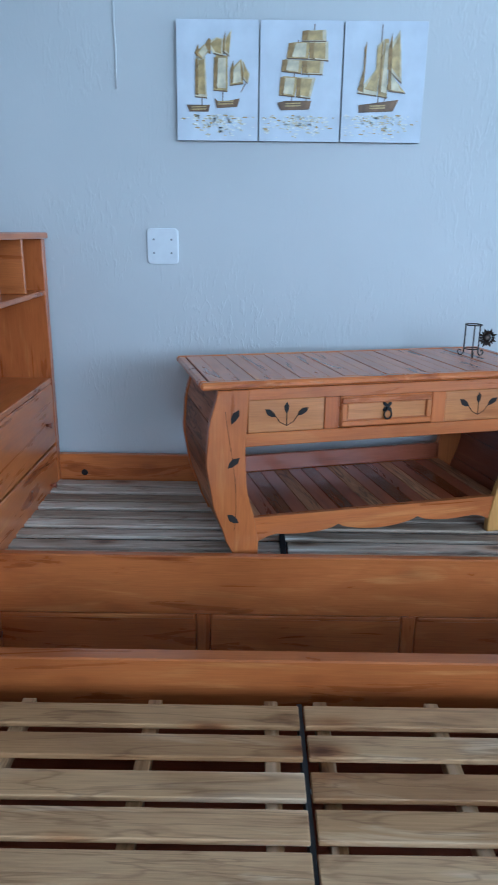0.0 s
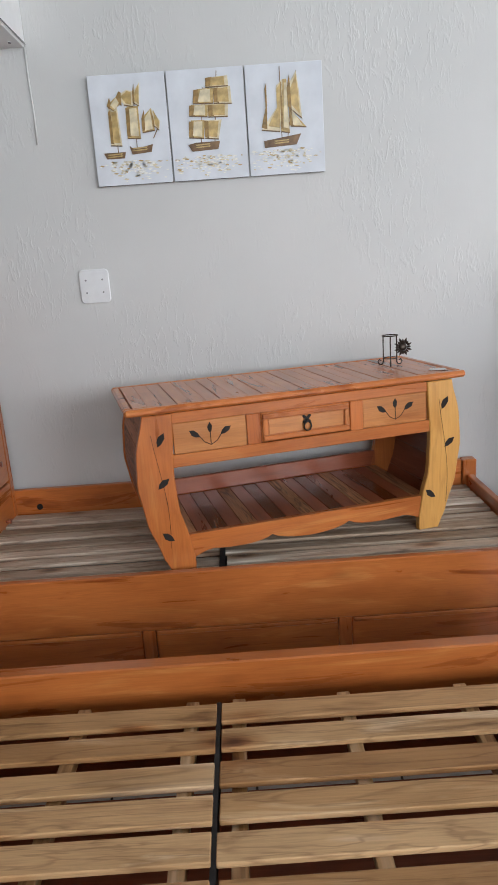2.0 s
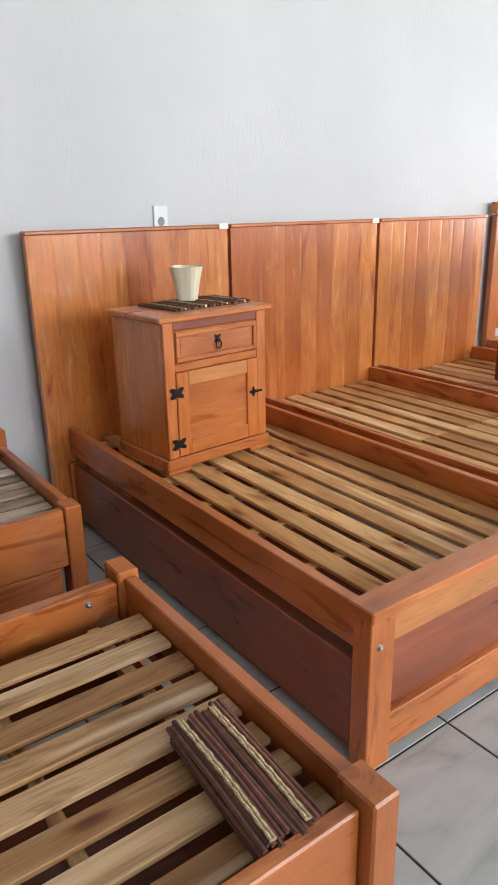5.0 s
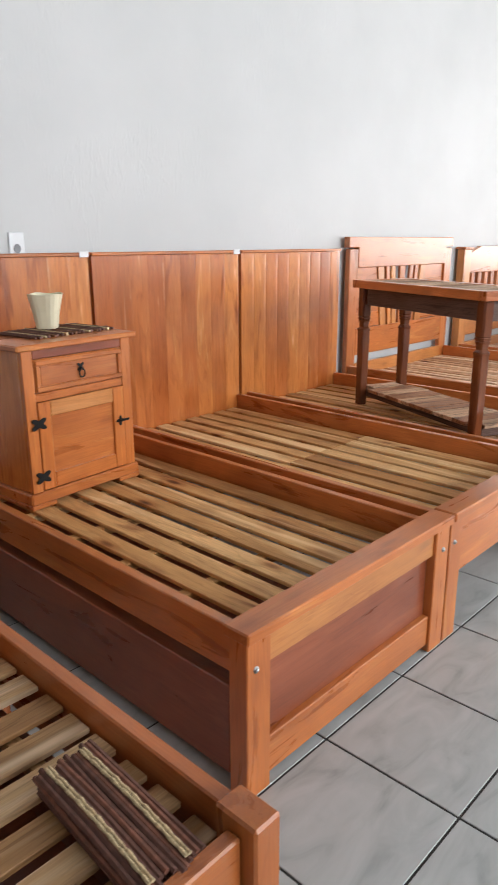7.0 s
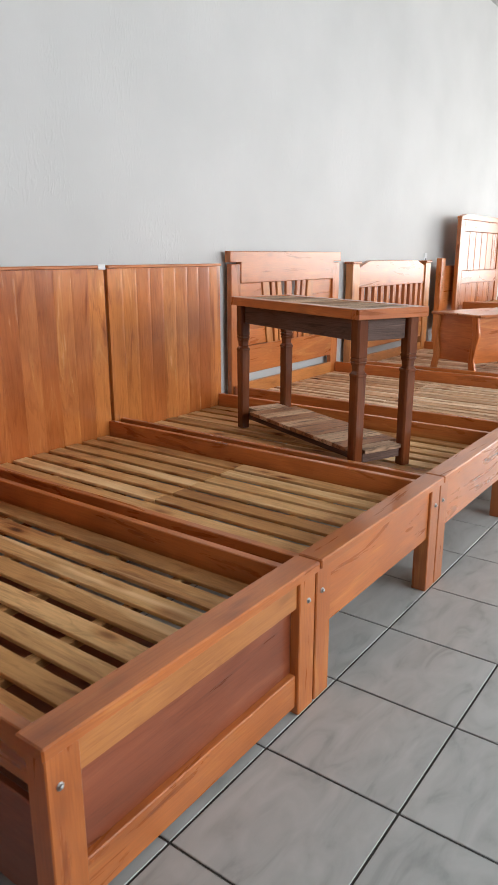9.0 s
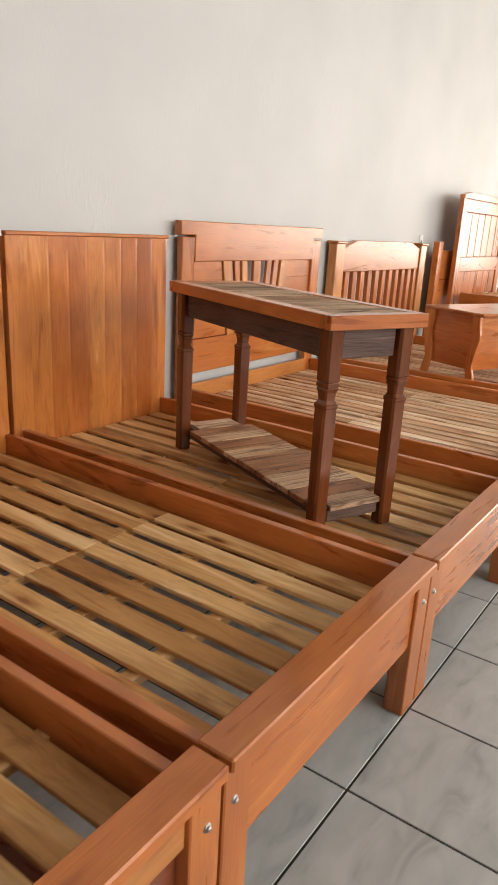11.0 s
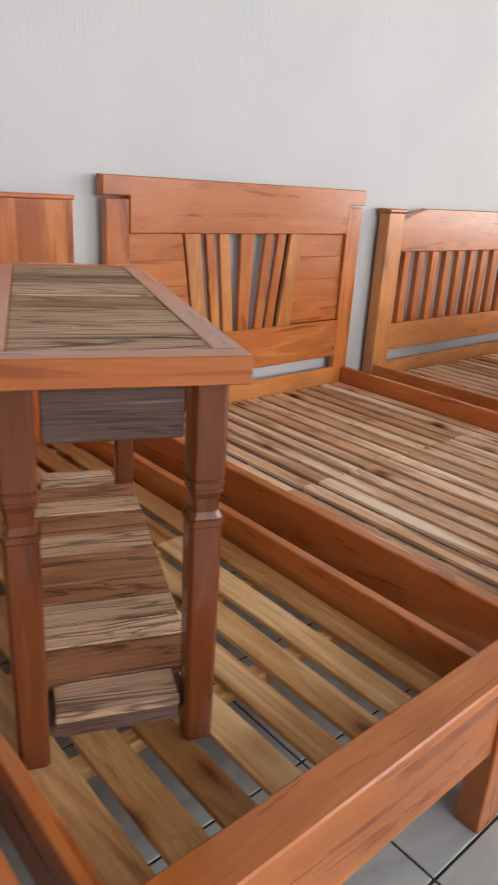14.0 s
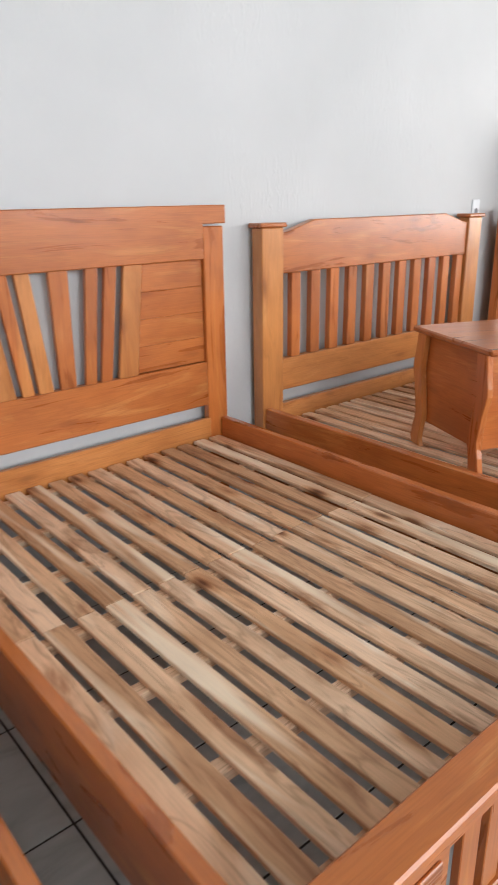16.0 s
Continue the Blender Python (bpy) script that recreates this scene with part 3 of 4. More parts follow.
# bed at the far end, with a taller bed standing on it
bed = thing("double_bed", pose(8.27, 0.78, 0), "wooden bed with plain posts beneath a stacked bed", "bed")
for a in (0, 1.5):
    part("head_post", bx(a, a + 0.11, 1.86, 1.92, 0, 1.33, 0.004), HONEY, bed)
    part("post", bx(a, a + 0.1, 0, 0.07, 0, 0.47, 0.004), HONEY, bed)
    part("side_rail", bx(a + 0.03, a + 0.065, 0.071, 1.859, 0.29, 0.465, 0.004), HONEY, bed)
part("head_board", bx(0.111, 1.499, 1.87, 1.905, 0.6, 1.25, 0.004), HONEY, bed)
part("foot_board", bx(0.101, 1.499, 0.02, 0.055, 0.2, 0.465, 0.004), HONEY, bed)
slats_y(bed, 0.08, 1.52, 0.08, 1.85, 0.39, 13, 0.08, None)
top_bed = thing("double_bed", pose(8.52, 0.95, 0.3935), "wooden bed with tall panelled headboard stacked on another bed", "bed")
for a in (0.06, 1.23):
    part("post", bx(a, a + 0.09, 0, 0.07, 0, 0.475, 0.004), HONEY, top_bed)
    part("head_leg", bx(a, a + 0.09, 1.53, 1.59, 0, 0.33, 0.004), HONEY, top_bed)
    part("side_rail", bx(a + 0.02, a + 0.055, 0.071, 1.529, 0.335, 0.475, 0.004), HONEY, top_bed)
part("foot_board", bx(0.151, 1.229, 0.02, 0.05, 0.25, 0.475, 0.004), HONEY, top_bed)
part("side_apron", bx(0.0, 0.03, 0.1, 1.52, 0.331, 0.475, 0.003), HONEY, top_bed)
hy = 1.60
for a, b in ((0.0, 0.12), (1.34, 1.46)):
    part("head_stile", bx(a, b, hy, hy + 0.045, 0.0, 1.34, 0.004), HONEY, top_bed)
part("head_top_rail", prism([(0.0, 1.3405), (1.46, 1.3405), (1.46, 1.37), (1.3, 1.40), (0.16, 1.40), (0.0, 1.37)], "xz", hy - 0.004, hy + 0.05, 0.003), HONEY, top_bed)
for z0, z1 in ((1.22, 1.339), (0.66, 0.80)):
    part("head_rail", bx(0.121, 1.339, hy, hy + 0.04, z0, z1, 0.004), HONEY, top_bed)
for k in range(6):
    a = 0.121 + k * 0.203
    p = part("head_panel", bx(a + 0.006, a + 0.197, hy + 0.012, hy + 0.03, 0.801, 1.219, 0.004), HONEY, top_bed)
    part("lower_panel", bx(a + 0.004, a + 0.199, hy + 0.012, hy + 0.03, 0.42, 0.659, 0.004), HONEY, top_bed)
slats_y(top_bed, 0.12, 1.26, 0.08, 1.5, 0.44, 10, 0.08, None)

# daybed along the wall, grey weathered slats
bed = thing("daybed", pose(-0.74, 1.91, 0), "wooden bed with panelled drawer front and weathered grey slats", "bed")
w, d = 2.10, 0.865
part("front_rail", bx(0, w - 0.062, 0.008, 0.038, 0.214, 0.425, 0.004), HONEY, bed)
part("post", bx(w - 0.06, w, 0.0, 0.085, 0, 0.432, 0.005), HONEY, bed)
part("post", bx(w - 0.06, w, d - 0.06, d - 0.005, 0, 0.50, 0.005), HONEY, bed)
part("end_rail", bx(w - 0.045, w - 0.015, 0.087, d - 0.072, 0.25, 0.435, 0.004), HONEY, bed)
part("back_rail", bx(0, w - 0.062, d - 0.045, d - 0.015, 0.25, 0.497, 0.004), HONEY, bed)
part("low_end_rail", bx(0.004, 0.034, 0.04, d - 0.05, 0.2, 0.36, 0.004), HONEY, bed)
xs = [0.0, 0.70, 1.38, 2.035]
for a, b in zip(xs, xs[1:]):
    p = part("drawer_front", bx(a + 0.024, b - 0.024, 0.016, 0.034, 0.035, 0.2125, 0.003), HONEY, bed, "recessed drawer front")
    part("bead", bx(a + 0.03, b - 0.03, 0.008, 0.0158, 0.196, 0.2115, 0.003), HONEY, p)
for a in xs[1:3]:
    part("stile", bx(a - 0.0225, a + 0.0225, 0.012, 0.036, 0.03, 0.2128, 0.003), HONEY, bed)
part("plinth_rail", bx(0, w - 0.062, 0.014, 0.034, 0.0, 0.028, 0.002), DARKW, bed)
for k, (x, z) in enumerate(((0.13, 0.415),)):
    part("knot_hole", tube([(x, d - 0.0445, z), (x, d - 0.0475, z)], 0.014, 12), VOID, bed)
part("drawer_base", bx(0.036, w - 0.064, 0.04, d - 0.05, 0.05, 0.065, 0.002), DARKW, bed)
slats_x(bed, 0.012, w - 0.05, 0.05, d - 0.055, 0.388, 9, 0.062, 0.965, 0.008, SLATG, (0.1, 0.45, 0.9, 1.02, 1.45, 1.9))
part("centre_strip", bx(0.955, 0.975, 0.045, d - 0.05, 0.33, 0.392, 0.001), JOINT_BLACK, bed, "black strip under the slat joint")

# single bed standing before it
bed = thing("single_bed", pose(-0.76, 0.40, 0), "low wooden bed with pale bare slats and square posts", "bed")
w, d = 2.05, 1.04
for y in (0.0, d - 0.095):
    for a in (0.0, w - 0.062):
        part("post", bx(a, a + 0.062, y, y + 0.095, 0, 0.462, 0.005), HONEY, bed)
part("back_rail", bx(0.064, w - 0.064, d - 0.09, d - 0.045, 0.25, 0.434, 0.004), HONEY, bed)
part("front_rail", bx(0.064, w - 0.064, 0.03, 0.062, 0.25, 0.435, 0.004), HONEY, bed)
for a in (0.012, w - 0.045):
    part("end_rail", bx(a, a + 0.035, 0.097, d - 0.097, 0.25, 0.445, 0.004), HONEY, bed)
bolt(bed, 1.90, d - 0.0895, 0.40)
# closed dark box added below the slats, blocking light so their gaps look black
part("base_board", bx(0.066, w - 0.066, 0.063, d - 0.096, 0.03, 0.045, 0.002), DARKW, bed, "dark board added under the slats to blacken their gaps")
for a, b in ((0.066, 0.086), (w - 0.086, w - 0.066)):
    part("drawer_side", bx(a, b, 0.097, d - 0.097, 0.046, 0.249, 0.002), DARKW, bed)
for a, b in ((0.034, 0.054), (d - 0.085, d - 0.06)):
    part("drawer_front", bx(0.064, w - 0.064, a, b, 0.046, 0.249, 0.002), DARKW, bed)
slats_x(bed, 0.055, w - 0.05, 0.075, d - 0.175, 0.387, 8, 0.069, 0.991, 0.004, SLATL, (0.09, 0.36, 0.655, 0.925, 1.04, 1.30, 1.59, 1.88))
# black strip put in for the dark gap where the slat runs meet
part("centre_strip", bx(0.985, 0.997, 0.07, d - 0.17, 0.33, 0.375, 0.001), JOINT_BLACK, bed, "black strip under the slat joint")

# ---- things along the wall ----
cab = thing("bookcase_cabinet", pose(-1.08, 1.72, 0), "tall brown wooden cabinet with open shelves over drawers", "cabinet")
CD, CL = 0.367, 1.015
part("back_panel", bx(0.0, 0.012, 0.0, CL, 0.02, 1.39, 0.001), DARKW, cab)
for a in (0.0, CL - 0.04):
    part("side_panel", bx(0.0125, CD, a, a + 0.04, 0, 1.386, 0.003), HONEY, cab)
part("top_board", bx(-0.002, CD + 0.012, -0.01, CL + 0.006, 1.387, 1.41, 0.004), HONEY, cab)
part("shelf", bx(0.0125, CD - 0.004, 0.0405, CL - 0.0405, 1.17, 1.19, 0.003), HONEY, cab)
part("desk_shelf", bx(0.0125, CD - 0.004, 0.0405, CL - 0.0405, 0.815, 0.838, 0.003), HONEY, cab)
for y in (0.24, 0.52, 0.79):
    part("divider", bx(0.0125, CD - 0.02, y, y + 0.016, 1.1905, 1.3865, 0.002), HONEY, cab)
for z0, z1 in ((0.06, 0.30), (0.31, 0.55), (0.56, 0.813)):
    f = part("drawer_front", bx(CD - 0.024, CD - 0.002, 0.041, CL - 0.041, z0, z1, 0.004), HONEY, cab)
    for y in (0.15, 0.86):
        part("knob", tube([(CD - 0.002, y, (z0 + z1) / 2 - 0.02), (CD + 0.008, y, (z0 + z1) / 2 - 0.02), (CD + 0.02, y, (z0 + z1) / 2 - 0.02)], [0.006, 0.007, 0.012], 10), DARKW, f, "", True)
part("plinth", bx(0.03, CD - 0.03, 0.041, CL - 0.041, 0, 0.058, 0.002), HONEY, cab)

ac = thing("air_conditioner", pose(-1.31, 2.455, 2.283), "white boxy wall unit high above the bed", "air conditioner")
part("casing", prism([(0.03, 0.0), (0.33, 0.0), (0.33, 0.29), (0.05, 0.29), (0.0, 0.24), (0.0, 0.06)], "yz", 0.0, 0.9, 0.008), PLASTIC, ac)
part("seam", bx(0.9005, 0.903, 0.035, 0.326, 0.006, 0.012, 0.0005), GREYPL, ac)
for k in range(3):
    part("vent_louvre", bx(0.06, 0.84, 0.07 + k * 0.03, 0.09 + k * 0.03, -0.004, -0.0005, 0.001), GREYPL, ac)
for a in (0.04, 0.86):
    part("screw", tube([(a, 0.26, 0.0), (a, 0.26, -0.004)], 0.006, 10), GREYPL, ac)
wire = thing("wall_cable", pose(-0.414, 2.782, 1.93), "thin white painted cable running down the wall", "cable")
part("lead", tube([(0, 0, 0), (0.002, 0.0005, 0.12), (-0.001, 0, 0.24), (0, 0, 0.352)], 0.0035, 8), WALL, wire, "", True)

plate = thing("cover_plate", pose(-0.253, 2.784, 1.362), "white square blanking plate screwed to the wall", "wall plate")
r, pts = 0.018, []
for cx, cz, a0 in ((0.045, 0.052, 0), (-0.045, 0.052, 90), (-0.045, -0.052, 180), (0.045, -0.052, 270)):
    pts += [(cx + r * math.cos(radians(a0 + t)), cz + r * math.sin(radians(a0 + t))) for t in (0, 22, 45, 68, 90)]
part("cover", prism(pts, "xz", -0.009, 0.0, 0.003), PLASTIC, plate)
for sx in (-0.035, 0.035):
    for sz in (-0.026, 0.026):
        part("screw", tube([(sx, -0.009, sz), (sx, -0.0115, sz)], 0.004, 8), GREYPL, plate)
for x, z, words in ((2.213, 1.342, "white wall outlet above the single bed headboard"), (8.15, 1.325, "white wall outlet beside the wide bed headboard")):
    plate = thing("wall_outlet", pose(x, 2.784, z), words, "outlet")
    part("cover", bx(-0.037, 0.037, -0.008, 0, -0.058, 0.058, 0.004), PLASTIC, plate)
    part("socket", prism([(0.017 * math.cos(t), -0.012 + 0.021 * math.sin(t)) for t in np.linspace(0, 2 * math.pi, 13)[:-1]], "xz", -0.0105, -0.0082, 0.0), GREYPL, plate)


def painting(x0, x1, z0, z1, sails, hulls, masts, foam, label):
    c = thing("ship_painting", pose(x0, 2.784, z0), label, "painting", "three sailing ship canvases")
    w, h = x1 - x0, z1 - z0
    part("stretcher", bx(0.001, w - 0.001, -0.020, 0, 0.001, h - 0.001, 0.001), CANVAS_EDGE, c)
    part("canvas", bx(0, w, -0.0235, -0.0205, 0, h, 0.001), CANVAS, c)

    def layer(name, poly, mat, k):
        pts = [(u * w, (1 - v) * h) for u, v in poly]
        part(name, prism(pts, "xz", -0.0242 - 0.0006 * k, -0.0238, 0.0), mat, c)
    rnd = random.Random(int(x0 * 100))
    u0, u1, v0 = foam
    for k in range(170):
        u, v = min(max(rnd.gauss((u0 + u1) / 2, (u1 - u0) / 3.6), 0.06), 0.94), v0 + abs(rnd.gauss(0, 0.085))
        if v > 0.97:
            continue
        a, b = rnd.uniform(0.012, 0.04), rnd.uniform(0.004, 0.010)
        layer("foam_dab", [(u - a, v), (u - a * 0.3, v - b), (u + a, v - b * 0.3), (u + a * 0.4, v + b)], (FOAM, SAIL, FOAM, FOAM, SAIL, FOAM, FOAM, GOLD, FOAM)[k % 9], 1 + k % 3)
    for a, b in masts:
        d = Vector(b) - Vector(a)
        n = Vector((-d.y, d.x)).normalized() * 0.005
        layer("mast", [Vector(a) + n, Vector(b) + n, Vector(b) - n, Vector(a) - n], HULL, 1)
    for k, s in enumerate(sails):
        layer("sail", s, (SAIL, GOLD)[k % 2], 2 + k % 3)
        cx, cy = sum(p[0] for p in s) / len(s), sum(p[1] for p in s) / len(s)
        layer("sail_light", [(cx + (p[0] - cx) * 0.62 + 0.008, cy + (p[1] - cy) * 0.86) for p in s], (GOLD, SAIL)[k % 2], 5 + k % 2)
        left = min(p[0] for p in s)
        layer("sail_fold", [(left + (p[0] - left) * 0.3, cy + (p[1] - cy) * 0.9) for p in s], OCHRE, 4.5)
        lo = sorted(s, key=lambda p: -p[1])[:2]
        (ax, ay), (bx_, by) = lo
        layer("sail_edge", [(ax, ay), (bx_, by), (bx_, by + 0.009), (ax, ay + 0.009)], HULL, 6)
    for s in hulls:
        layer("hull", s, HULL, 6)
        cx, cy = sum(p[0] for p in s) / len(s), sum(p[1] for p in s) / len(s)
        for q in (-0.014, 0.006):
            layer("hull_plank", [(cx - 0.1, cy + q), (cx + 0.1, cy + q - 0.006), (cx + 0.09, cy + q + 0.006), (cx - 0.09, cy + q + 0.011)], GOLD, 8)
    return c


def uv(points, ox, oy, sx, sy):
    return [((a - ox) / sx, (b - oy) / sy) for a, b in points]


px0, pw = -0.184, 0.3035
f1 = lambda *p: uv(p, 40, 35, 355, 535)
painting(px0, px0 + pw, 1.752, 2.16,
         [f1((125, 200), (165, 195), (172, 375), (120, 370)), f1((120, 180), (165, 140), (185, 170), (150, 205)), f1((165, 140), (215, 112), (245, 120), (240, 190), (200, 180)),
          f1((210, 190), (262, 190), (262, 345), (200, 340)), f1((245, 125), (278, 80), (268, 190), (240, 170)), f1((275, 250), (320, 205), (330, 310), (272, 318)),
          f1((320, 205), (358, 270), (350, 310), (325, 285))],
         [f1((82, 408), (185, 408), (178, 438), (95, 438)), f1((205, 378), (225, 398), (315, 378), (305, 415), (215, 422))],
         [f1((150, 200), (150, 410)), f1((245, 120), (240, 390)), f1((345, 300), (320, 350))], (0.14, 0.82, 0.78), "white canvas with gold relief two-masted sailing ships")
f2 = lambda *p: uv(p, 403, 45, 362, 530)
painting(px0 + pw + 0.0055, px0 + 2 * pw + 0.0055, 1.752, 2.16,
         [f2((590, 90), (690, 85), (692, 132), (585, 132)), f2((545, 140), (620, 138), (615, 208), (520, 205)), f2((622, 138), (700, 135), (703, 215), (618, 210)),
          f2((510, 212), (590, 214), (585, 270), (498, 262)), f2((592, 214), (685, 215), (680, 275), (588, 272)), f2((505, 285), (570, 288), (560, 372), (490, 365)), f2((572, 288), (650, 290), (630, 380), (565, 372))],
         [f2((483, 402), (520, 393), (635, 392), (625, 430), (500, 435))], [f2((640, 60), (610, 400)), f2((570, 130), (545, 400))], (0.12, 0.8, 0.78), "white canvas with a gold square-rigged sailing ship")
f3 = lambda *p: uv(p, 775, 55, 355, 525)
painting(px0 + 2 * pw + 0.011, px0 + 3 * pw + 0.011, 1.752, 2.16,
         [f3((945, 130), (915, 160), (915, 260), (840, 360), (925, 372), (940, 250)), f3((947, 130), (965, 130), (965, 260), (970, 380), (930, 372)),
          f3((1010, 95), (965, 170), (970, 260), (1030, 315), (1020, 180)), f3((970, 265), (1048, 358), (975, 350))],
         [f3((848, 415), (1022, 390), (1000, 440), (850, 448))], [f3((935, 70), (932, 415)), f3((1010, 95), (960, 400))], (0.1, 0.8, 0.77), "white canvas with a gold single-masted sailing boat")

# ---- barrel-sided console table on the daybed ----
con = thing("console_table", pose(0.509, 2.287, 0.3905, 0, 0, 14.7), "barrel-sided wooden console table with carved leaves", "console table")
W, D, BACK, H = 0.620, 0.1935, 0.3065, 0.5945


def curve(table, h):
    for (h0, v0), (h1, v1) in zip(table, table[1:]):
        if h <= h1:
            t = (h - h0) / (h1 - h0)
            t = t * t * (3 - 2 * t) * 0.5 + t * 0.5
            return v0 + (v1 - v0) * t
    return table[-1][1]


OUT = [(0, 0.512), (0.08, 0.546), (0.2, 0.585), (0.33, 0.604), (0.44, 0.597), (0.57, 0.566)]
INN = [(0, 0.432), (0.05, 0.43), (0.12, 0.442), (0.24, 0.472), (0.36, 0.478), (0.57, 0.466)]
hs = [0.567 * k / 18 for k in range(19)]


def leaf(x, z, ang, size, y, parent):
    pts = [(0, 0), (0.28, 0.2), (0.62, 0.24), (1.0, 0.0), (0.68, -0.19), (0.3, -0.15)]
    c, s = math.cos(radians(ang)), math.sin(radians(ang))
    # flat dark plate on the surface, its colour stands for the cut-out's shade
    part("carved_leaf", prism([(x + size * (c * a - s * b), z + size * (s * a + c * b)) for a, b in pts], "xz", y - 0.0012, y + 0.0003, 0.0), VOID, parent, "dark leaf plate with a cut-out's shade in its colour")


# right front leg takes the lit copy, brightness painted in
for sgn, mat in ((-1, HONEY), (1, LITWOOD)):
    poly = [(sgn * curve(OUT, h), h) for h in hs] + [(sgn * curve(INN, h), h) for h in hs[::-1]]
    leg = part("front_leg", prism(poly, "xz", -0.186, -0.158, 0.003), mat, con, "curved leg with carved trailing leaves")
    stem = [(sgn * 0.528 + 0.02 * math.sin(8 * h), -0.1865, h) for h in np.linspace(0.10, 0.50, 14)]
    part("carved_stem", tube(stem, 0.0007, 5), VOID, leg)
    for x, z, a in ((0.524, 0.46, 62), (0.536, 0.315, 40), (0.498, 0.125, 140)):
        leaf(sgn * x, z, a, 0.052, -0.186, leg)
    part("back_leg", prism(poly, "xz", 0.263, 0.289, 0.003), HONEY, con)
    for k in range(5):
        a, b = 0.03 + k * 0.107, 0.03 + (k + 1) * 0.107 - 0.003
        zz = np.linspace(a, b, 4)
        strip = [(sgn * (curve(OUT, h) - 0.006), h) for h in zz] + [(sgn * (curve(OUT, h) - 0.026), h) for h in zz[::-1]]
        # darker woods here put the console sides' shade into the colour
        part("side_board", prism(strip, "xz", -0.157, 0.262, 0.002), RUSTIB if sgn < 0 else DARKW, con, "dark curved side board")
for z0, z1 in ((0.531, 0.567), (0.380, 0.424)):
    part("front_rail", bx(-0.482, 0.482, -0.180, -0.1585, z0, z1, 0.002), HONEY, con)
for a, b in ((-0.215, -0.165), (0.165, 0.215)):
    part("front_stile", bx(a, b, -0.180, -0.158, 0.4245, 0.5305, 0.002), HONEY, con)
for a, b in ((-0.468, -0.2155), (0.2155, 0.468)):
    p = part("front_panel", bx(a, b, -0.176, -0.160, 0.4245, 0.5305, 0.002), PALE, con, "pale panel with three carved leaves")
    m = (a + b) / 2
    leaf(m, 0.483, 90, 0.038, -0.176, p)
    leaf(m + 0.035, 0.474, 35, 0.045, -0.176, p)
    leaf(m - 0.035, 0.474, 145, 0.045, -0.176, p)
    for tx, tz in ((0.0, 0.485), (0.037, 0.476), (-0.037, 0.476)):
        part("carved_stem", tube([(m, -0.1765, 0.443), (m + tx * 0.6, -0.1765, 0.455), (m + tx, -0.1765, tz)], 0.0013, 5), VOID, p)


def drawer(parent, x0, x1, y, z0, z1, field):
    """A framed drawer front with a mitred moulding and a raised field, pull in the middle."""
    d = part("drawer", bx(x0, x1, y, y + 0.016, z0, z1, 0.003), HONEY, parent)
    for a, b, c, e in ((x0 + 0.004, x1 - 0.004, z1 - 0.022, z1 - 0.004), (x0 + 0.004, x1 - 0.004, z0 + 0.004, z0 + 0.022),
                       (x0 + 0.004, x0 + 0.022, z0 + 0.0225, z1 - 0.0225), (x1 - 0.022, x1 - 0.004, z0 + 0.0225, z1 - 0.0225)):
        part("moulding", bx(a, b, y - 0.009, y - 0.0004, c, e, 0.004), HONEY, d)
    part("drawer_field", bx(x0 + 0.026, x1 - 0.026, y - 0.003, y - 0.0004, z0 + 0.026, z1 - 0.026, 0.001), field, d)
    cx, cz = (x0 + x1) / 2, (z0 + z1) / 2
    pull(d, cx, y - 0.003, cz)


def pull(d, cx, y, cz):
    plate_pts = []
    for k in range(24):
        t = 2 * math.pi * k / 24
        rr = 0.014 + 0.007 * math.cos(4 * t + math.pi)
        plate_pts.append((cx + rr * math.cos(t), cz + 0.012 + rr * math.sin(t)))
    part("pull_plate", prism(plate_pts, "xz", y - 0.004, y - 0.0002, 0.0008), IRON, d, "black iron back plate")
    part("pull_ring", tube([(cx + 0.013 * math.cos(t), y - 0.009, cz - 0.012 + 0.016 * math.sin(t)) for t in np.linspace(0, 2 * math.pi, 17)[:-1]], 0.003, 6, True), IRON, d, "black iron drop ring", True)
    part("pull_stud", tube([(cx, y - 0.004, cz + 0.006), (cx, y - 0.012, cz + 0.006)], 0.006, 8), IRON, d)


drawer(con, -0.163, 0.163, -0.180, 0.427, 0.530, PALE)
n = 24
part("top_frame", joined(bx(-W, W, -D, -D + 0.03, H - 0.024, H, 0.007), bx(-W, W, BACK - 0.03, BACK, H - 0.024, H, 0.007), bx(-W, -W + 0.03, -D + 0.03, BACK - 0.03, H - 0.024, H, 0.007), bx(W - 0.03, W, -D + 0.03, BACK - 0.03, H - 0.024, H, 0.007)), HONEY, con)
for k in range(n):
    a = -W + 0.031 + k * (2 * W - 0.062) / n
    part("top_board", bx(a + 0.0006, a + (2 * W - 0.062) / n - 0.0006, -D + 0.031, BACK - 0.031, H - 0.02, H - 0.0005 - 0.0008 * (k % 3), 0.0015), HONEY, con)
n = 17
for k in range(n):
    a = -0.47 + k * 0.94 / n
    part("shelf_board", bx(a + 0.0008, a + 0.94 / n - 0.0008, -0.157, 0.262, 0.118, 0.134, 0.0015), (RUSTIB, DARKW, LEGW, DARKW)[k % 4], con)
sc = [(-0.444, 0.135)] + [(0.444, 0.135)] + [(0.444 - 0.888 * t, 0.085 - 0.028 * abs(math.sin(math.pi * 3 * t)) ** 0.6 * (0.5 + 0.5 * math.sin(math.pi * t)) - (0.04 * max(0, 1 - 11 * min(t, 1 - t)) ** 1.5)) for t in np.linspace(0.0, 1.0, 46)]
part("scalloped_rail", prism(sc, "xz", -0.180, -0.158, 0.0015), HONEY, con, "scalloped lower rail")
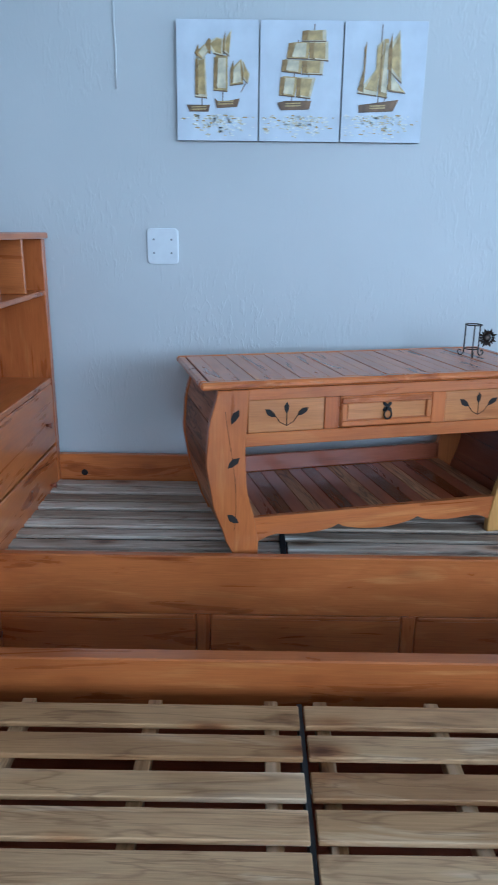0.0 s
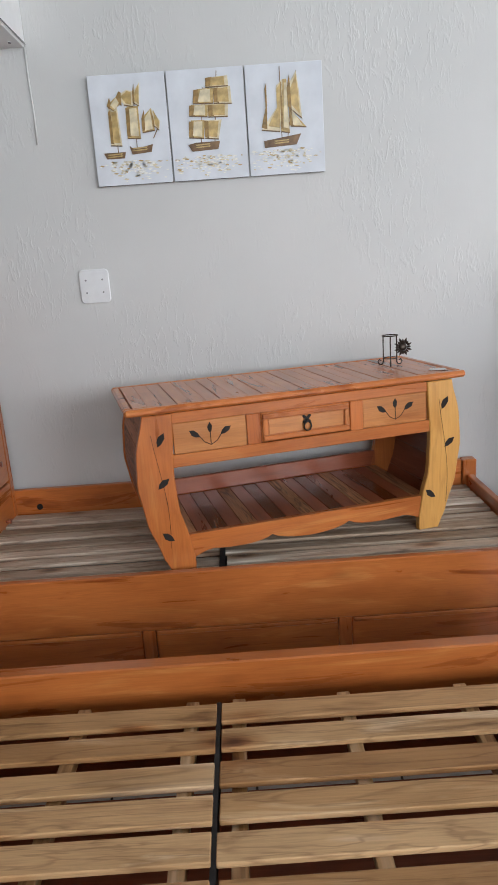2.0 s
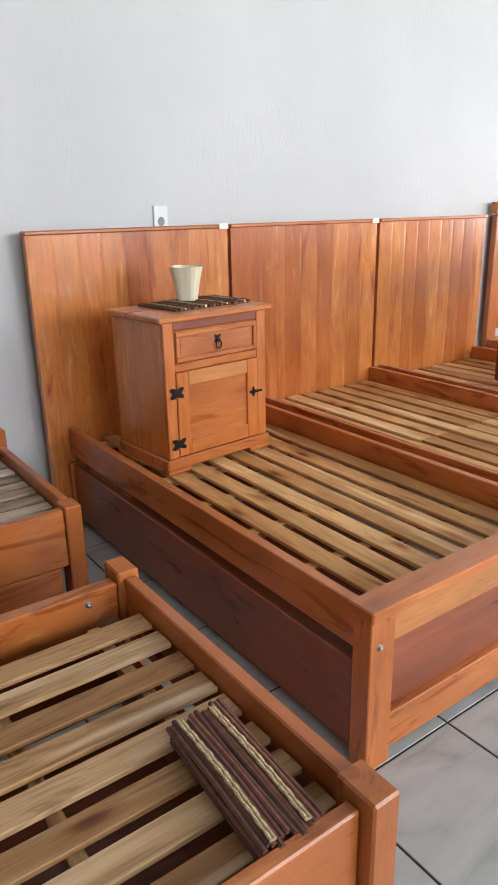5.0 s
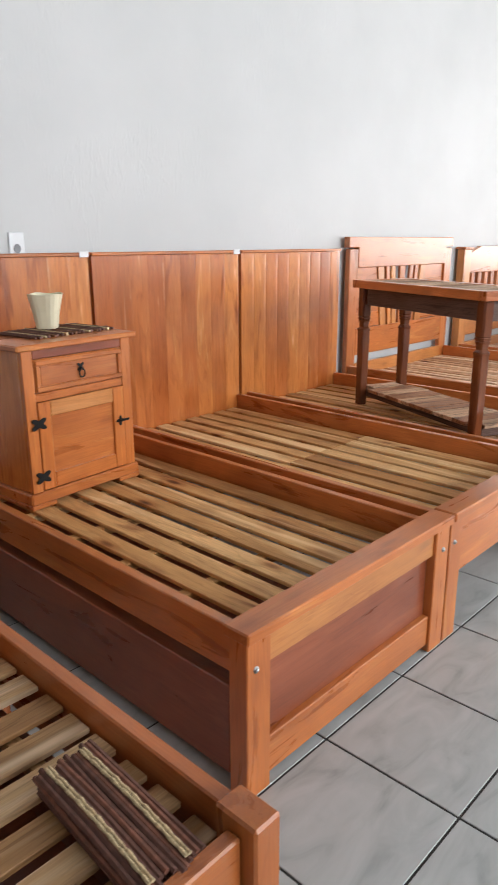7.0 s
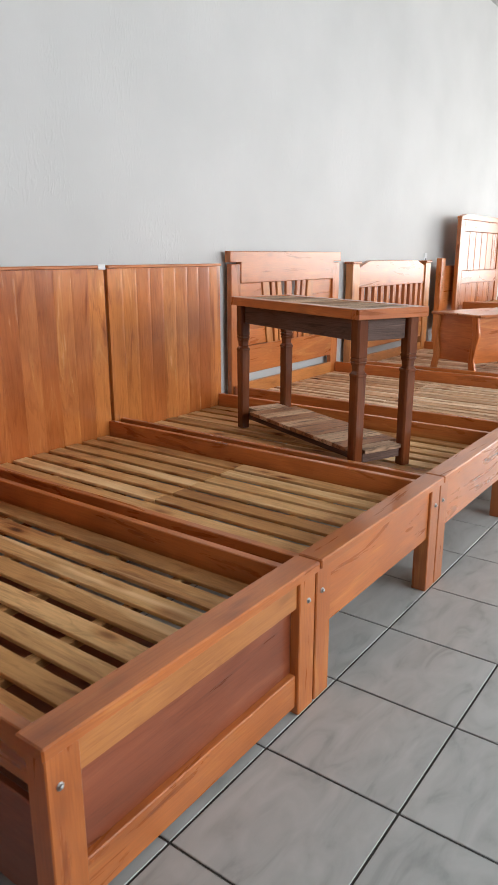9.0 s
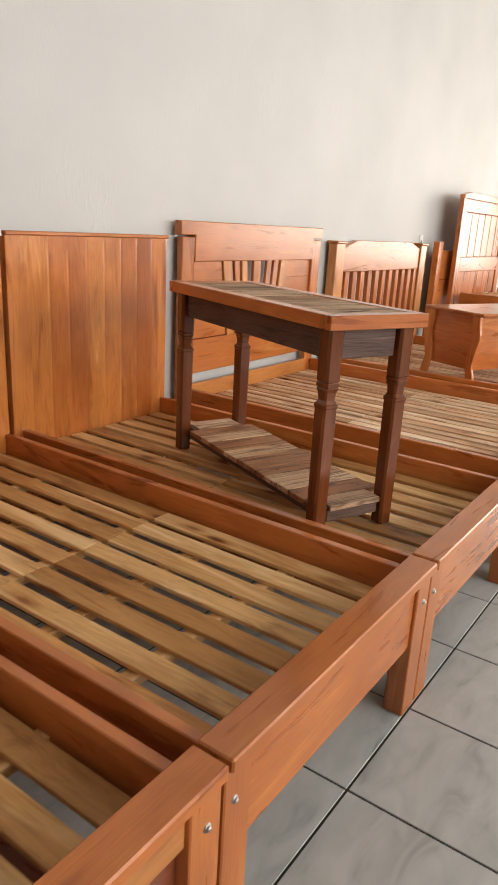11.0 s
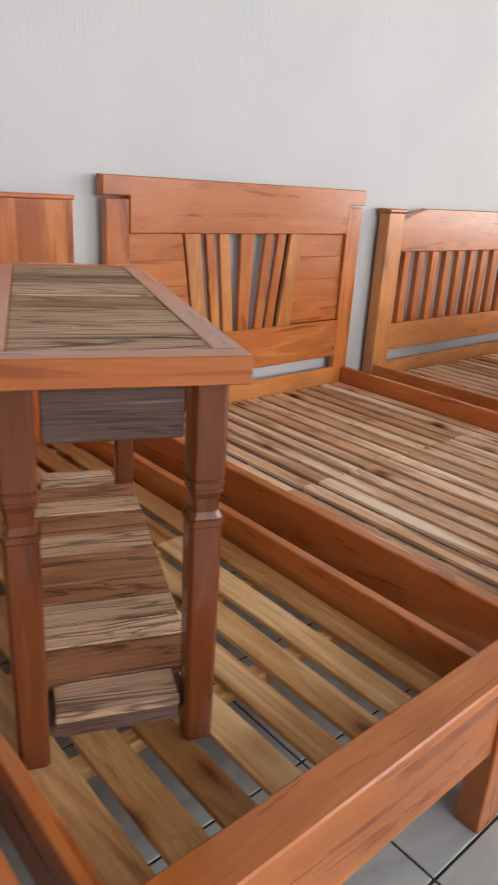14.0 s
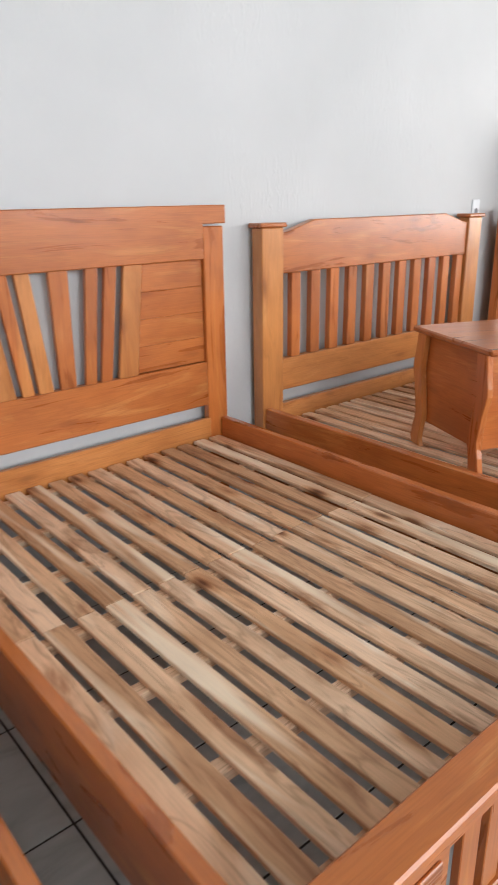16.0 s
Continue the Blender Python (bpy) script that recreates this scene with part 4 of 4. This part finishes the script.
part("back_rail", bx(-0.47, 0.47, 0.263, 0.281, 0.135, 0.20, 0.002), DARKW, con)
part("back_apron", bx(-0.47, 0.47, 0.263, 0.281, 0.38, 0.567, 0.002), HONEY, con)

hold = thing("candle_holder", pose(0.93, 2.485, 0.985), "dark wire candle holder with a sunflower ornament", "candle holder")
ring = lambda z, r: [(r * math.cos(t), r * math.sin(t), z) for t in np.linspace(0, 2 * math.pi, 21)[:-1]]
part("top_ring", tube(ring(0.118, 0.03), 0.0026, 6, True), BRONZE, hold, "", True)
part("seat_ring", tube(ring(0.03, 0.028), 0.002, 6, True), BRONZE, hold, "", True)
for k in range(3):
    a = radians(120 * k - 100)
    c, s = math.cos(a), math.sin(a)
    leg = [(0.03, 0.118), (0.03, 0.05), (0.03, 0.012), (0.036, 0.003), (0.048, 0.003), (0.054, 0.013), (0.048, 0.022), (0.04, 0.018)]
    part("wire_leg", tube([(r * c, r * s, z) for r, z in leg], 0.0026, 6), BRONZE, hold, "", True)
fl = part("flower_disc", tube([(0.042, -0.03, 0.075), (0.044, -0.036, 0.076), (0.045, -0.04, 0.077)], [0.017, 0.015, 0.006], 14), BRONZE, hold, "", True)
for k in range(16):
    t = 2 * math.pi * k / 16
    r0, r1 = 0.016, 0.03 + 0.006 * (k % 2)
    part("petal", tube([(0.043 + r0 * math.cos(t), -0.034, 0.075 + r0 * math.sin(t)), (0.043 + (r0 + r1) / 2 * math.cos(t), -0.037, 0.075 + (r0 + r1) / 2 * math.sin(t)), (0.043 + r1 * math.cos(t), -0.033, 0.075 + r1 * math.sin(t))], [0.003, 0.005, 0.001], 6), BRONZE, fl)
tagged(part("price_tag", bx(1.04, 1.10, 2.30, 2.335, 0.9855, 0.987, 0.0005), PAPER), "small white paper tag on the console top", "tag")

# ---- bedside cabinet ----
ns = thing("bedside_cabinet", pose(2.026, 2.255, 0.3895, 0, 0, 5.0), "honey wooden bedside cabinet with drawer and door", "bedside cabinet")
hw, hd = 0.267, 0.185
part("plinth_moulding", joined(bx(-hw, hw, -hd - 0.008, hd, 0.016, 0.062, 0.006), bx(-hw, -hw + 0.11, -hd - 0.008, hd, 0, 0.017, 0.003), bx(hw - 0.11, hw, -hd - 0.008, hd, 0, 0.017, 0.003)), HONEY, ns)
part("top_board", bx(-hw - 0.012, hw + 0.012, -hd - 0.018, hd, 0.597, 0.619, 0.005), HONEY, ns)
for a in (-hw + 0.014, hw - 0.034):
    part("side_panel", bx(a, a + 0.02, -hd + 0.018, hd - 0.002, 0.0625, 0.5965, 0.002), PLANK, ns)
part("back_panel", bx(-hw + 0.035, hw - 0.035, hd - 0.014, hd - 0.003, 0.0625, 0.5965, 0.001), HONEY, ns)
for a in (-hw + 0.014, hw - 0.06):
    part("front_stile", bx(a, a + 0.046, -hd, -hd + 0.0175, 0.0625, 0.5965, 0.002), HONEY, ns)
for z0, z1, m in ((0.563, 0.5965, DARKW), (0.405, 0.436, HONEY)):
    part("front_rail", bx(-hw + 0.0605, hw - 0.0605, -hd + 0.002, -hd + 0.0175, z0, z1, 0.002), m, ns)
drawer(ns, -hw + 0.062, hw - 0.062, -hd + 0.001, 0.438, 0.561, HONEY)
x0, x1, z0, z1, y = -hw + 0.062, hw - 0.062, 0.066, 0.403, -hd - 0.004
door = part("door", bx(x0 + 0.05, x1 - 0.05, y + 0.010, y + 0.018, z0 + 0.05, z1 - 0.05, 0.001), HONEY, ns, "framed cabinet door")
for a, b, c, e, m in ((x0, x0 + 0.055, z0, z1, HONEY), (x1 - 0.055, x1, z0, z1, HONEY), (x0 + 0.0555, x1 - 0.0555, z0, z0 + 0.058, HONEY), (x0 + 0.0555, x1 - 0.0555, z1 - 0.058, z1, PALE)):
    part("door_frame", bx(a, b, y, y + 0.0205, c, e, 0.003), m, door)
for hz in (0.325, 0.12):
    pts = []
    for k in range(32):
        t = 2 * math.pi * k / 32
        rr = 0.026 + 0.010 * math.cos(4 * t + math.pi)
        pts.append((x0 - 0.002 + rr * 1.15 * math.cos(t), hz + rr * 0.8 * math.sin(t)))
    part("hinge", prism(pts, "xz", y - 0.004, y - 0.0005, 0.001), IRON, door, "black iron butterfly hinge")
part("latch", joined(prism([(x1 - 0.025 + 0.016 * math.cos(t) * (1 + 0.4 * math.cos(4 * t)), 0.262 + 0.016 * math.sin(t) * (1 + 0.4 * math.cos(4 * t))) for t in np.linspace(0, 2 * math.pi, 25)[:-1]], "xz", y - 0.004, y - 0.0004, 0.0008),
     bx(x1 - 0.03, x1 + 0.018, y - 0.01, y - 0.004, 0.258, 0.267, 0.002)), IRON, door, "black iron turn latch")

mat_thing = thing("twig_placemat", pose(2.09, 2.30, 1.0088, 0, 0, 8), "dark brown woven twig mat on the bedside cabinet", "placemat")
rnd = random.Random(3)
for k in range(19):
    x = -0.20 + k * 0.0215 + rnd.uniform(-0.002, 0.002)
    part("twig", tube([(x, -0.135 + rnd.uniform(0, 0.012), 0.005), (x + rnd.uniform(-0.003, 0.003), 0.0, 0.0056), (x + rnd.uniform(-0.003, 0.003), 0.135 - rnd.uniform(0, 0.012), 0.005)], 0.005 + 0.0016 * (k % 2), 6), (TWIG, TWIG, TWINE, TWIG, RUSTIB)[k % 5], mat_thing)
for y in (-0.09, 0.09):
    part("thread", bx(-0.206, 0.196, y, y + 0.004, 0.0108, 0.0125, 0.0006), TWIG, mat_thing)
cup = bmesh.new()
rings = []
for rr, z in ((0.040, 0.0), (0.044, 0.003), (0.054, 0.07), (0.071, 0.138), (0.067, 0.139), (0.051, 0.072), (0.040, 0.01)):
    rings.append([cup.verts.new((rr * math.cos(2 * math.pi * k / 24) * (1 + 0.07 * math.cos(4 * 2 * math.pi * k / 24)), rr * math.sin(2 * math.pi * k / 24) * (1 + 0.07 * math.cos(4 * 2 * math.pi * k / 24)), z + (0.002 * math.cos(4 * 2 * math.pi * k / 24) if z > 0.13 else 0))) for k in range(24)])
for A, B in zip(rings, rings[1:]):
    for k in range(24):
        cup.faces.new((A[k], A[(k + 1) % 24], B[(k + 1) % 24], B[k]))
cup.faces.new(rings[0][::-1])
cup.faces.new(rings[-1])
bmesh.ops.recalc_face_normals(cup, faces=cup.faces[:])
bmesh.ops.translate(cup, verts=cup.verts[:], vec=(2.085, 2.355, 1.0184))
tagged(part("cup", cup, CREAM), "cream flared cup on the woven twig mat", "cup")

# ---- bundle of woven twig mats on the low bed ----
bun = thing("twig_mat_bundle", pose(1.122, 0.625, 0.3895, 0, 0, -3), "stack of folded dark twig mats with straw bands", "placemats")
for layer in range(4):
    for k in range(13):
        x = -0.060 + k * 0.0098 + rnd.uniform(-0.002, 0.002)
        a, b = -0.165 + rnd.uniform(-0.012, 0.01), 0.165 + rnd.uniform(-0.01, 0.014)
        z = 0.007 + layer * 0.0125
        part("twig", tube([(x, a, z), (x + rnd.uniform(-0.004, 0.004), 0, z + 0.001), (x + rnd.uniform(-0.003, 0.003), b, z)], 0.0058, 6), (TWIG, TWIG, RUSTW)[(k + layer) % 3], bun)
for x in (-0.045, 0.025):
    pts = [(x + 0.004 * math.sin(3 * t), -0.16 + 0.32 * t, 0.0525 + 0.0012 * math.sin(40 * t)) for t in np.linspace(0, 1, 30)]
    part("straw_band", joined(tube(pts, [0.0032 + 0.001 * math.sin(k * 2.1) for k in range(30)], 6), tube([(a + 0.007, b, c) for a, b, c in pts], [0.0032 + 0.001 * math.cos(k * 2.3) for k in range(30)], 6)), TWINE, bun, "knotted straw band")

# ---- reclaimed wood console on the third bed ----
t2 = thing("console_table", pose(4.032, 1.644, 0.3895, 0, 0, -23.4), "rustic console table of reclaimed boards with dark turned legs", "console table")
W, L, H = 0.202, 0.570, 0.748
F = 0.05
for a in (-W, W - F):
    part("top_frame", bx(a, a + F, -L + F + 0.0005, L - F - 0.0005, H - 0.045, H, 0.002), HONEY, t2)
for a in (-L, L - F):
    part("top_frame", bx(-W, W, a, a + F, H - 0.045, H, 0.002), HONEY, t2)
n = 6
for k in range(n):
    a = -L + F + 0.001 + k * (2 * L - 2 * F - 0.002) / n
    part("top_board", bx(-W + F + 0.001, W - F - 0.001, a + 0.001, a + (2 * L - 2 * F) / n - 0.0015, H - 0.03, H - 0.001 - 0.0012 * (k % 3), 0.002), RUSTIC, t2, "grey weathered board")


def square_leg(cx, cy):
    prof = [(0, 0.0264), (0.4, 0.0288), (0.448, 0.0288), (0.452, 0.0312), (0.462, 0.0312), (0.464, 0.0272), (0.475, 0.0216), (0.5, 0.0240), (0.512, 0.0288), (0.516, 0.0256), (0.520, 0.0296), (0.530, 0.0296), (0.533, 0.0264), (0.537, 0.0296), (0.70, 0.0296)]
    bm = bmesh.new()
    rings = []
    for z, s in prof:
        c = s * 0.72
        rings.append([bm.verts.new((cx + x, cy + y, z)) for x, y in ((s, -c), (s, c), (c, s), (-c, s), (-s, c), (-s, -c), (-c, -s), (c, -s))])
    for A, B in zip(rings, rings[1:]):
        for k in range(8):
            bm.faces.new((A[k], A[(k + 1) % 8], B[(k + 1) % 8], B[k]))
    bm.faces.new(rings[0][::-1])
    bm.faces.new(rings[-1])
    bmesh.ops.recalc_face_normals(bm, faces=bm.faces[:])
    return bm


lx, ly = W - 0.055, L - 0.058
for sx in (-1, 1):
    for sy in (-1, 1):
        part("leg", square_leg(sx * lx, sy * ly), LEGW, t2, "dark stained leg with turned neck")
for sx in (-1, 1):
    part("long_apron", bx(sx * lx - 0.01, sx * lx + 0.01, -ly + 0.038, ly - 0.038, 0.605, 0.7025, 0.002), APRON, t2)
for sy in (-1, 1):
    part("end_apron", bx(-lx + 0.038, lx - 0.038, sy * ly - 0.01, sy * ly + 0.01, 0.605, 0.7025, 0.002), APRON, t2)
    part("shelf_end_rail", bx(-lx + 0.036, lx - 0.036, sy * ly - 0.012, sy * ly + 0.012, 0.045, 0.088, 0.002), APRON, t2)
for sx in (-1, 1):
    part("shelf_rail", bx(sx * lx * 0.8 - 0.01, sx * lx * 0.8 + 0.01, -ly + 0.014, ly - 0.014, 0.05, 0.0885, 0.002), APRON, t2)
stock = [(0.085, RUSTIC), (0.10, RUSTIB), (0.07, RUSTIC), (0.085, RUSTIC), (0.075, RUSTIB), (0.13, RUSTIB), (0.105, RUSTIC), (0.12, RUSTIB), (0.085, RUSTIC), (0.10, RUSTIB), (0.118, RUSTIC)]
scale, a = (2 * L - 0.06) / sum(q for q, _ in stock), -L + 0.03
for k, (q, mat) in enumerate(stock):
    inset = 0.038 if k in (0, len(stock) - 1) else -0.012
    part("shelf_board", bx(-lx + inset, lx - inset, a + 0.001, a + q * scale - 0.001, 0.089, 0.108 + 0.0014 * (k % 3), 0.002), mat, t2, "rough reclaimed board")
    a += q * scale

# ---- chest on the wide bed ----
ch = thing("wooden_chest", pose(6.97, 1.67, 0.3965, 0, 0, -23.5), "honey wooden chest with curved corner legs", "chest")
W, D = 0.42, 0.25
part("lid", bx(-W - 0.02, W + 0.02, -D - 0.02, D + 0.02, 0.482, 0.505, 0.006), HONEY, ch)
LEG = [(0, 0.015), (0.03, 0.0), (0.08, 0.012), (0.14, 0.03), (0.24, 0.012), (0.34, -0.012), (0.42, 0.004), (0.481, 0.012)]
hs = [0.481 * k / 16 for k in range(17)]
for sx in (-1, 1):
    for sy in (-1, 1):
        poly = [(sy * (D - 0.0 - curve(LEG, h)), h) for h in hs] + [(sy * (D - 0.065 - curve(LEG, h) * 0.8), h) for h in hs[::-1]]
        part("corner_leg", prism(poly, "yz", sx * W - 0.012, sx * W + 0.012, 0.003), PALE if sy > 0 else HONEY, ch)
    part("side_panel", bx(sx * (W - 0.02) - 0.007, sx * (W - 0.02) + 0.007, -D + 0.04, D - 0.04, 0.11, 0.48, 0.002), HONEY, ch)
for sy in (-1, 1):
    part("long_panel", bx(-W + 0.013, W - 0.013, sy * (D - 0.05) - 0.009, sy * (D - 0.05) + 0.009, 0.11, 0.481, 0.003), HONEY, ch)
part("bottom_board", bx(-W + 0.014, W - 0.014, -D + 0.06, D - 0.06, 0.115, 0.13, 0.001), HONEY, ch)

# ---- floor tiles ----
PITCH, GX, GY = 0.4065, 1.931, 0.373


def tile_bm(s, z0, z1):
    return bx(-s, s, -s, s, z0, z1, 0.0015)


tb = tile_bm(PITCH / 2 - 0.0035, -0.004, 0.0)
tile_mesh = bpy.data.meshes.new("tile")
tb.to_mesh(tile_mesh)
tb.free()
tile_mesh.materials.append(TILE)
far_v, far_f = [], []
base_v = [tuple(v.co) for v in tile_mesh.vertices]
base_f = [tuple(p.vertices) for p in tile_mesh.polygons]
for i in range(-13, 28):
    for j in range(-13, 6):
        cx, cy = GX + (i + 0.5) * PITCH, GY + (j + 0.5) * PITCH
        if not (ROOM_W < cx - 0.2 and cx + 0.2 < ROOM_E and ROOM_S < cy - 0.2 and cy < ROOM_N):
            continue
        if -0.5 < cx < 8.6 and -1.3 < cy < ROOM_N:
            ob = new("tile", tile_mesh)
            ob.parent = FLOOR
            ob.location = Vector((cx, cy, 0)) - OFFSET[FLOOR]
        else:
            n = len(far_v)
            far_v += [(x + cx, y + cy, z) for x, y, z in base_v]
            far_f += [tuple(k + n for k in f) for f in base_f]
me = bpy.data.meshes.new("far_tiles")
me.from_pydata(far_v, [], far_f)
me.materials.append(TILE)
far = new("far_tiles", me)
far.parent = FLOOR
far.location = -OFFSET[FLOOR]
tagged(far, "pale grey floor tiles further off", kind="stuff")
